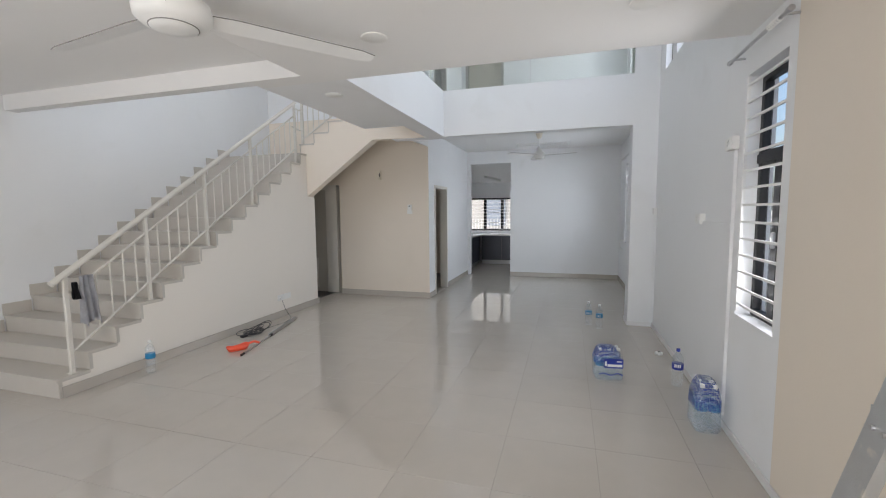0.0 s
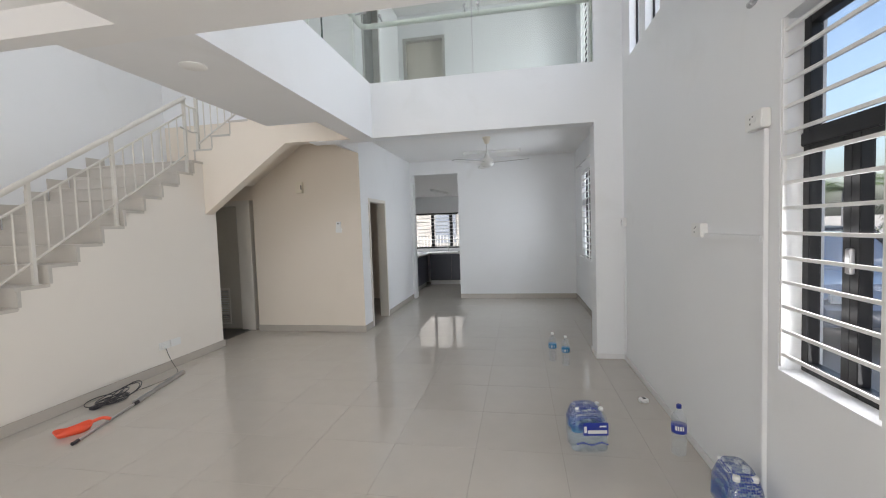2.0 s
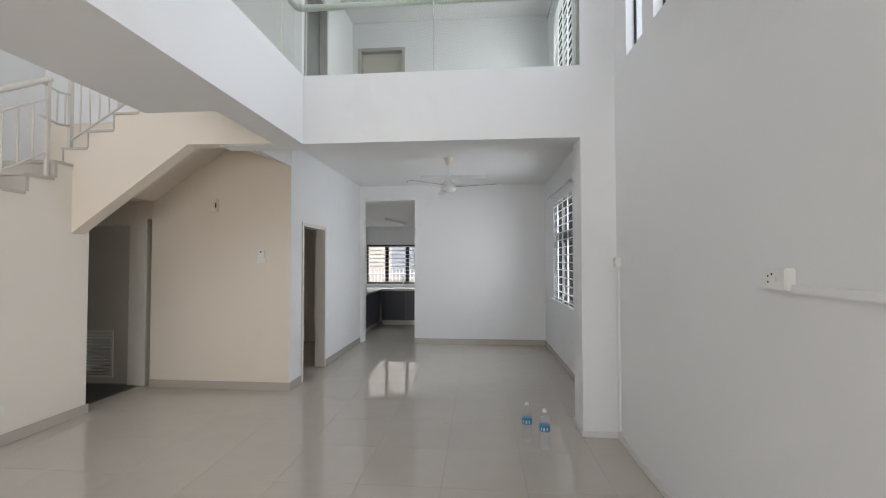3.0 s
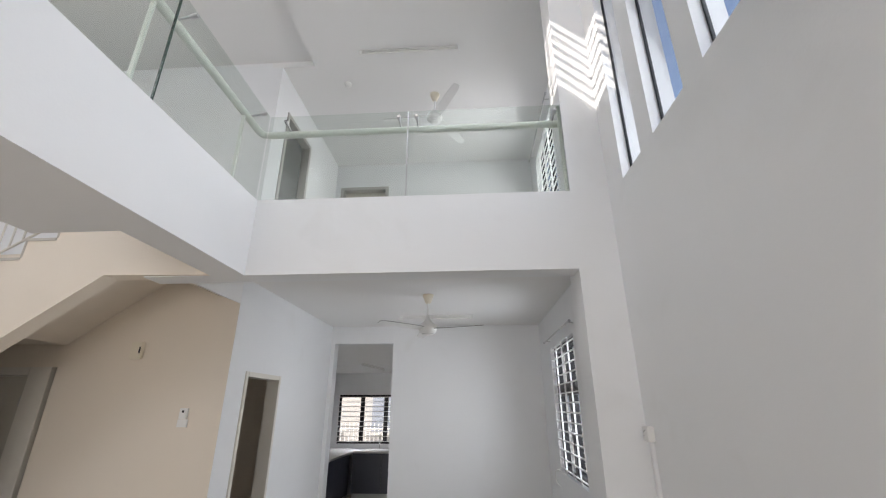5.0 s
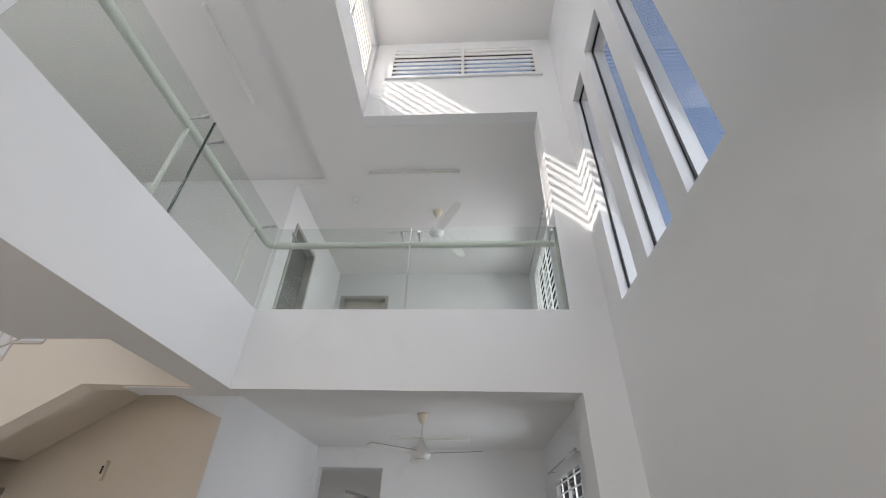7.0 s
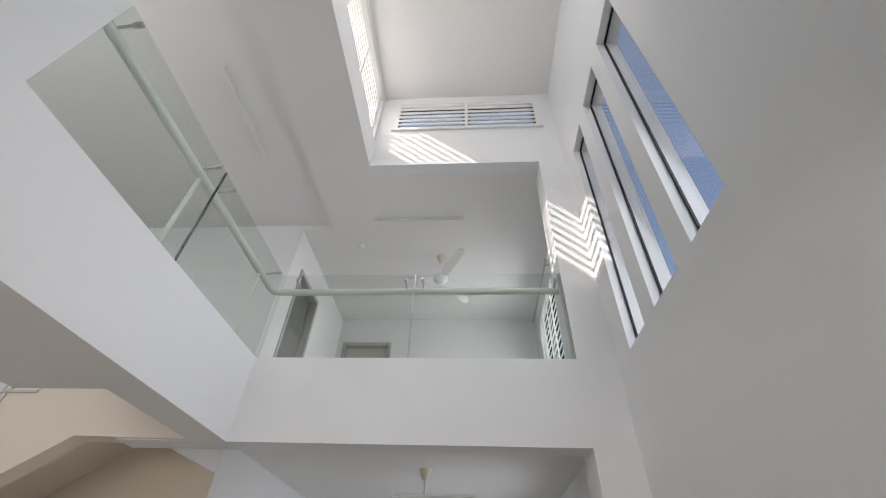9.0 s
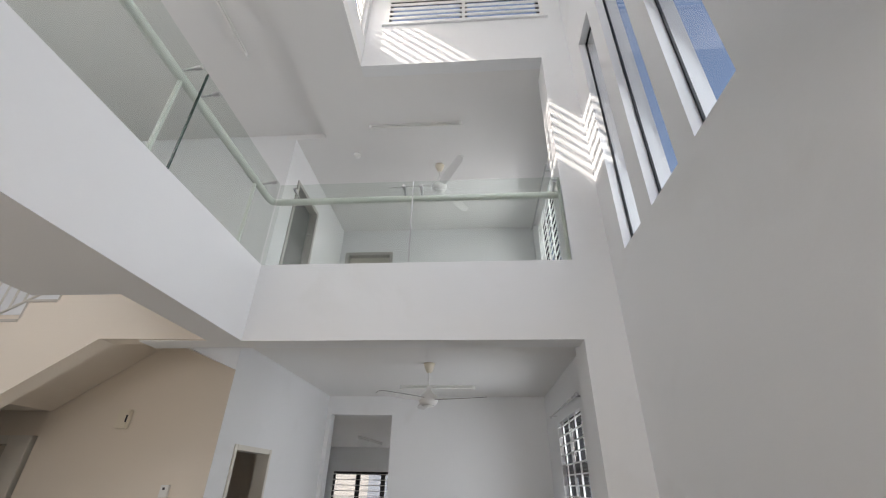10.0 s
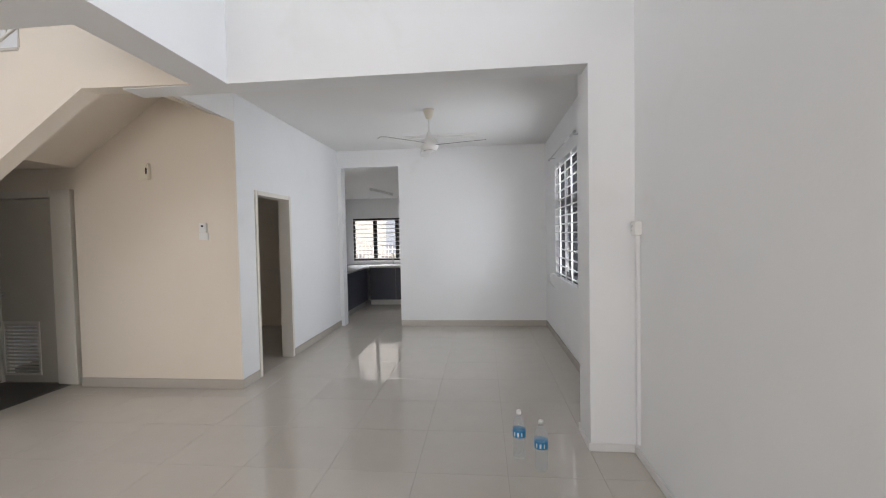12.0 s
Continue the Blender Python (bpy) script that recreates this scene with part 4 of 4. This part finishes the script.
def stile(x, top_x, foot, head, name):
    a, b = Vector((x, foot[0], foot[1])), Vector((top_x, head[0], head[1]))
    d = (b - a).normalized()
    side_dir = Vector((0, d.z, -d.y)).normalized()
    bm = bmesh.new()
    prof = [(-0.0015, -0.036), (0.026, -0.036), (0.026, -0.033), (0.0015, -0.033), (0.0015, 0.033), (0.026, 0.033), (0.026, 0.036), (-0.0015, 0.036)]
    lo, hi = [[bm.verts.new(p + Vector((u * (1 if x < 1.1 else -1), 0, 0)) + side_dir * v) for u, v in prof] for p in (a, b)]
    bm.faces.new(lo)
    bm.faces.new(hi)
    for i in range(len(prof)):
        j = (i + 1) % len(prof)
        bm.faces.new((lo[i], lo[j], hi[j], hi[i]))
    under(mesh_object(name, bm, ALU), lad)
    return a, b


for x, tx in ((0.86, 1.04), (1.39, 1.27)):
    stile(x, tx, (1.70, 0.0), (1.26, 1.78), "stile")
    stile(x, tx, (0.68, 0.0), (1.18, 1.78), "rear_leg")
for k in range(6):
    z = 0.29 * (k + 1) - 0.01
    y = 1.70 - 0.44 * z / 1.78
    bm = bmesh.new()
    xl, xr = 0.862 + 0.18 * z / 1.78, 1.388 - 0.12 * z / 1.78
    add_box(bm, xl, xr, y - 0.045, y + 0.045, z - 0.012, z + 0.012)
    for g in range(5):
        add_box(bm, xl + 0.003, xr - 0.003, y - 0.038 + g * 0.017, y - 0.030 + g * 0.017, z + 0.0125, z + 0.0155)
    under(mesh_object("step", bm, ALU), lad)
    for dy in (-0.018, 0.018):
        for dz in (-0.03,):
            bm = bmesh.new()
            add_tube(bm, (xl - 0.014, y + dy, z + dz), (xl - 0.006, y + dy, z + dz), 0.006)
            under(mesh_object("rivet", bm, STEEL), lad)
under(box("top_cap", 1.02, 1.29, 1.12, 1.32, 1.78, 1.81, ALU, bevel=0.006), lad)

# ---- outside ----
PAVE = material("concrete_paving", (0.30, 0.29, 0.275), 0.85, vary=0.15, scale=0.8, bump=0.2, fine=40)
GRASS = material("hedge_leaf", (0.07, 0.12, 0.035), 0.6, vary=0.35, scale=6)
PAINTW = material("pale_render", (0.50, 0.495, 0.48), 0.8, vary=0.05, scale=0.6)
GREYR = material("grey_roof", (0.20, 0.20, 0.22), 0.7, vary=0.15, scale=4)
CARP = material("silver_car_paint", (0.45, 0.47, 0.50), 0.25, 0.6, vary=0.05, scale=2, bump=0.0, coat=0.6)
TYRE = material("tyre_rubber", (0.02, 0.02, 0.02), 0.8, vary=0.2, scale=20)
PALEG = material("pale_window_glass", (0.30, 0.34, 0.40), 0.1, vary=0.1, scale=3, bump=0.0)
DARKG = material("dark_window_glass", (0.02, 0.025, 0.03), 0.06, vary=0.1, scale=3, bump=0.0)
tagged(box("ground", -400, 400, -400, 400, -0.5, -0.125, PAVE), kind="structure")


def house(x0, x1, y0, y1, h, label, face):
    hs = tagged(empty("neighbour_house", ((x0 + x1) / 2, (y0 + y1) / 2, -0.125)), label, "house")
    under(box("wall", x0, x1, y0, y1, -0.125, h, PAINTW), hs)
    under(prism("roof", [(x0 - 0.4, h), (x1 + 0.4, h), ((x0 + x1) / 2, h + 1.6)], "y", y0 - 0.4, y1 + 0.4, GREYR), hs)
    n = int((y1 - y0 if face == "x" else x1 - x0) / 2.2)
    for k in range(n):
        for z in (0.9, 4.0):
            if face == "x":
                y = y0 + 1.1 + 2.2 * k
                under(box("window", x0 - 0.03, x0 - 0.005, y - 0.6, y + 0.6, z, z + 1.4, DARKG), hs)
                under(box("sill", x0 - 0.1, x0 - 0.004, y - 0.7, y + 0.7, z - 0.1, z - 0.002, PAINTW), hs)
            else:
                x = x0 + 1.1 + 2.2 * k
                under(box("window", x - 0.45, x + 0.45, y0 - 0.03, y0 - 0.005, z, z + 1.4, PALEG), hs)
                under(box("sill", x - 0.7, x + 0.7, y0 - 0.1, y0 - 0.004, z - 0.1, z - 0.002, PAINTW), hs)


house(17, 26, -6, 22, 6.6, "white two-storey neighbouring house with dark windows", "x")
house(-8.4, 5.6, 19.5, 27, 6.6, "white two-storey house behind the kitchen", "y")


def fence(a, b, label, h=1.3):
    a, b = Vector(a), Vector(b)
    fc = tagged(empty("garden_fence", a), label, "fence")
    bm = bmesh.new()
    n = int((b - a).length / 0.12)
    for i in range(n):
        p = a.lerp(b, i / n)
        add_box(bm, p.x - 0.012, p.x + 0.012, p.y - 0.012, p.y + 0.012, -0.125, h)
    tagged(under(mesh_object("pickets", bm, BARS), fc), kind="stuff")
    for z in (0.15, h - 0.15):
        under(tube("fence_rail", (a.x, a.y, z), (b.x, b.y, z), 0.02, BARS), fc)


fence((8.2, -4, 0), (8.2, 18, 0), "white steel picket fence along the drive")
fence((-6, 16.2, 0), (6, 16.2, 0), "white steel picket fence behind the kitchen", 1.3)


def car(x, y, paint, label):
    c = tagged(empty("parked_car", (x, y, -0.125)), label, "car")
    prof = [(-2.15, 0.35), (-2.2, 0.65), (-2.05, 0.85), (-1.25, 0.97), (-0.55, 1.42), (0.75, 1.45), (1.45, 1.02), (2.05, 0.95), (2.18, 0.6), (2.12, 0.32)]
    b = prism("body", prof, "x", -0.86, 0.86, paint, c, bevel=0.07)
    prism("side_glass", [(-1.05, 0.99), (-0.5, 1.36), (0.7, 1.39), (1.25, 1.02)], "x", -0.868, 0.868, DARKG, c, bevel=0.004)
    for yy in (-1.35, 1.35):
        for sx in (-1, 1):
            w = new("wheel")
            w.parent = c
            w.location = (sx * 0.78, yy, 0.31)
            tube("tyre", (-0.1, 0, 0), (0.1, 0, 0), 0.31, TYRE, w, seg=28)
            tube("rim", (-0.104, 0, 0), (0.104, 0, 0), 0.2, STEEL, w, seg=10)
    for sx in (-0.55, 0.55):
        box("headlamp", sx - 0.2, sx + 0.2, -2.21, -2.14, 0.66, 0.78, PLASTIC, c, 0.02)


car(4.6, 9.3, CARP, "silver parked hatchback on the concrete drive")
car(6.9, 12.5, BLACK, "dark parked car on the concrete drive")


def palm(x, y, h, seed):
    rnd = random.Random(seed)
    pl = tagged(empty("garden_palm", (x, y, -0.125)), "green garden palm with long feathered fronds", "palm", "garden palms")
    lathe("trunk", [(0.12, 0), (0.09, h * 0.5), (0.075, h)], GREYR, pl, 10)
    bm = bmesh.new()
    for k in range(14):
        a, rise = rnd.uniform(0, 6.28), rnd.uniform(0.2, 1.1)
        for i in range(26):
            s = (i + 1) / 26
            c = Vector((math.cos(a) * s * 1.5, math.sin(a) * s * 1.5, h + rise * s * 1.4 - 1.5 * s * s))
            sideways = Vector((-math.sin(a), math.cos(a), 0))
            out = Vector((math.cos(a), math.sin(a), 0))
            for sg in (-1, 1):
                tip = c + sideways * sg * 0.42 * (1 - 0.6 * s) + out * 0.2 + Vector((0, 0, -0.12))
                vs = [bm.verts.new(p) for p in (c - out * 0.02, c + out * 0.025, tip)]
                bm.faces.new(vs)
    tagged(mesh_object("fronds", bm, GRASS, pl), kind="stuff")


for k, (x, y, h) in enumerate(((9.3, 8.5, 2.0), (9.6, 12.0, 1.6), (9.2, 15.0, 2.4), (9.5, 5.0, 1.8))):
    palm(x, y, h, k)

# ---- floor tiles ----
T = 0.6
shared = {}


def tile_mesh(w, d):
    key = (round(w, 3), round(d, 3))
    if key not in shared:
        bm = bmesh.new()
        add_box(bm, -w / 2, w / 2, -d / 2, d / 2, -0.006, 0.0)
        top = [e for e in bm.edges if all(v.co.z > -0.001 for v in e.verts)]
        bmesh.ops.bevel(bm, geom=top, offset=0.0003, segments=1, affect="EDGES")
        me = bpy.data.meshes.new("floor_tile")
        bm.to_mesh(me)
        bm.free()
        me.materials.append(TILE)
        shared[key] = me
    return shared[key]


def edges(lo, hi, origin):
    k = math.ceil((lo - origin) / T + 1e-6)
    cuts = [lo]
    while origin + k * T < hi - 1e-6:
        cuts.append(origin + k * T)
        k += 1
    return cuts + [hi]


xs, ys = edges(XL, XR, -0.085), edges(-2.3, YB, 6.18)
for xa, xb in zip(xs, xs[1:]):
    for ya, yb in zip(ys, ys[1:]):
        if xb < -2.13 and ya > 7.7 or xb < SX and ya > 3.2 and yb < 6.6:
            continue
        t = new("floor_tile", tile_mesh(xb - xa - 0.0018, yb - ya - 0.0018))
        t.location = ((xa + xb) / 2, (ya + yb) / 2, 0)
        t.parent = floor
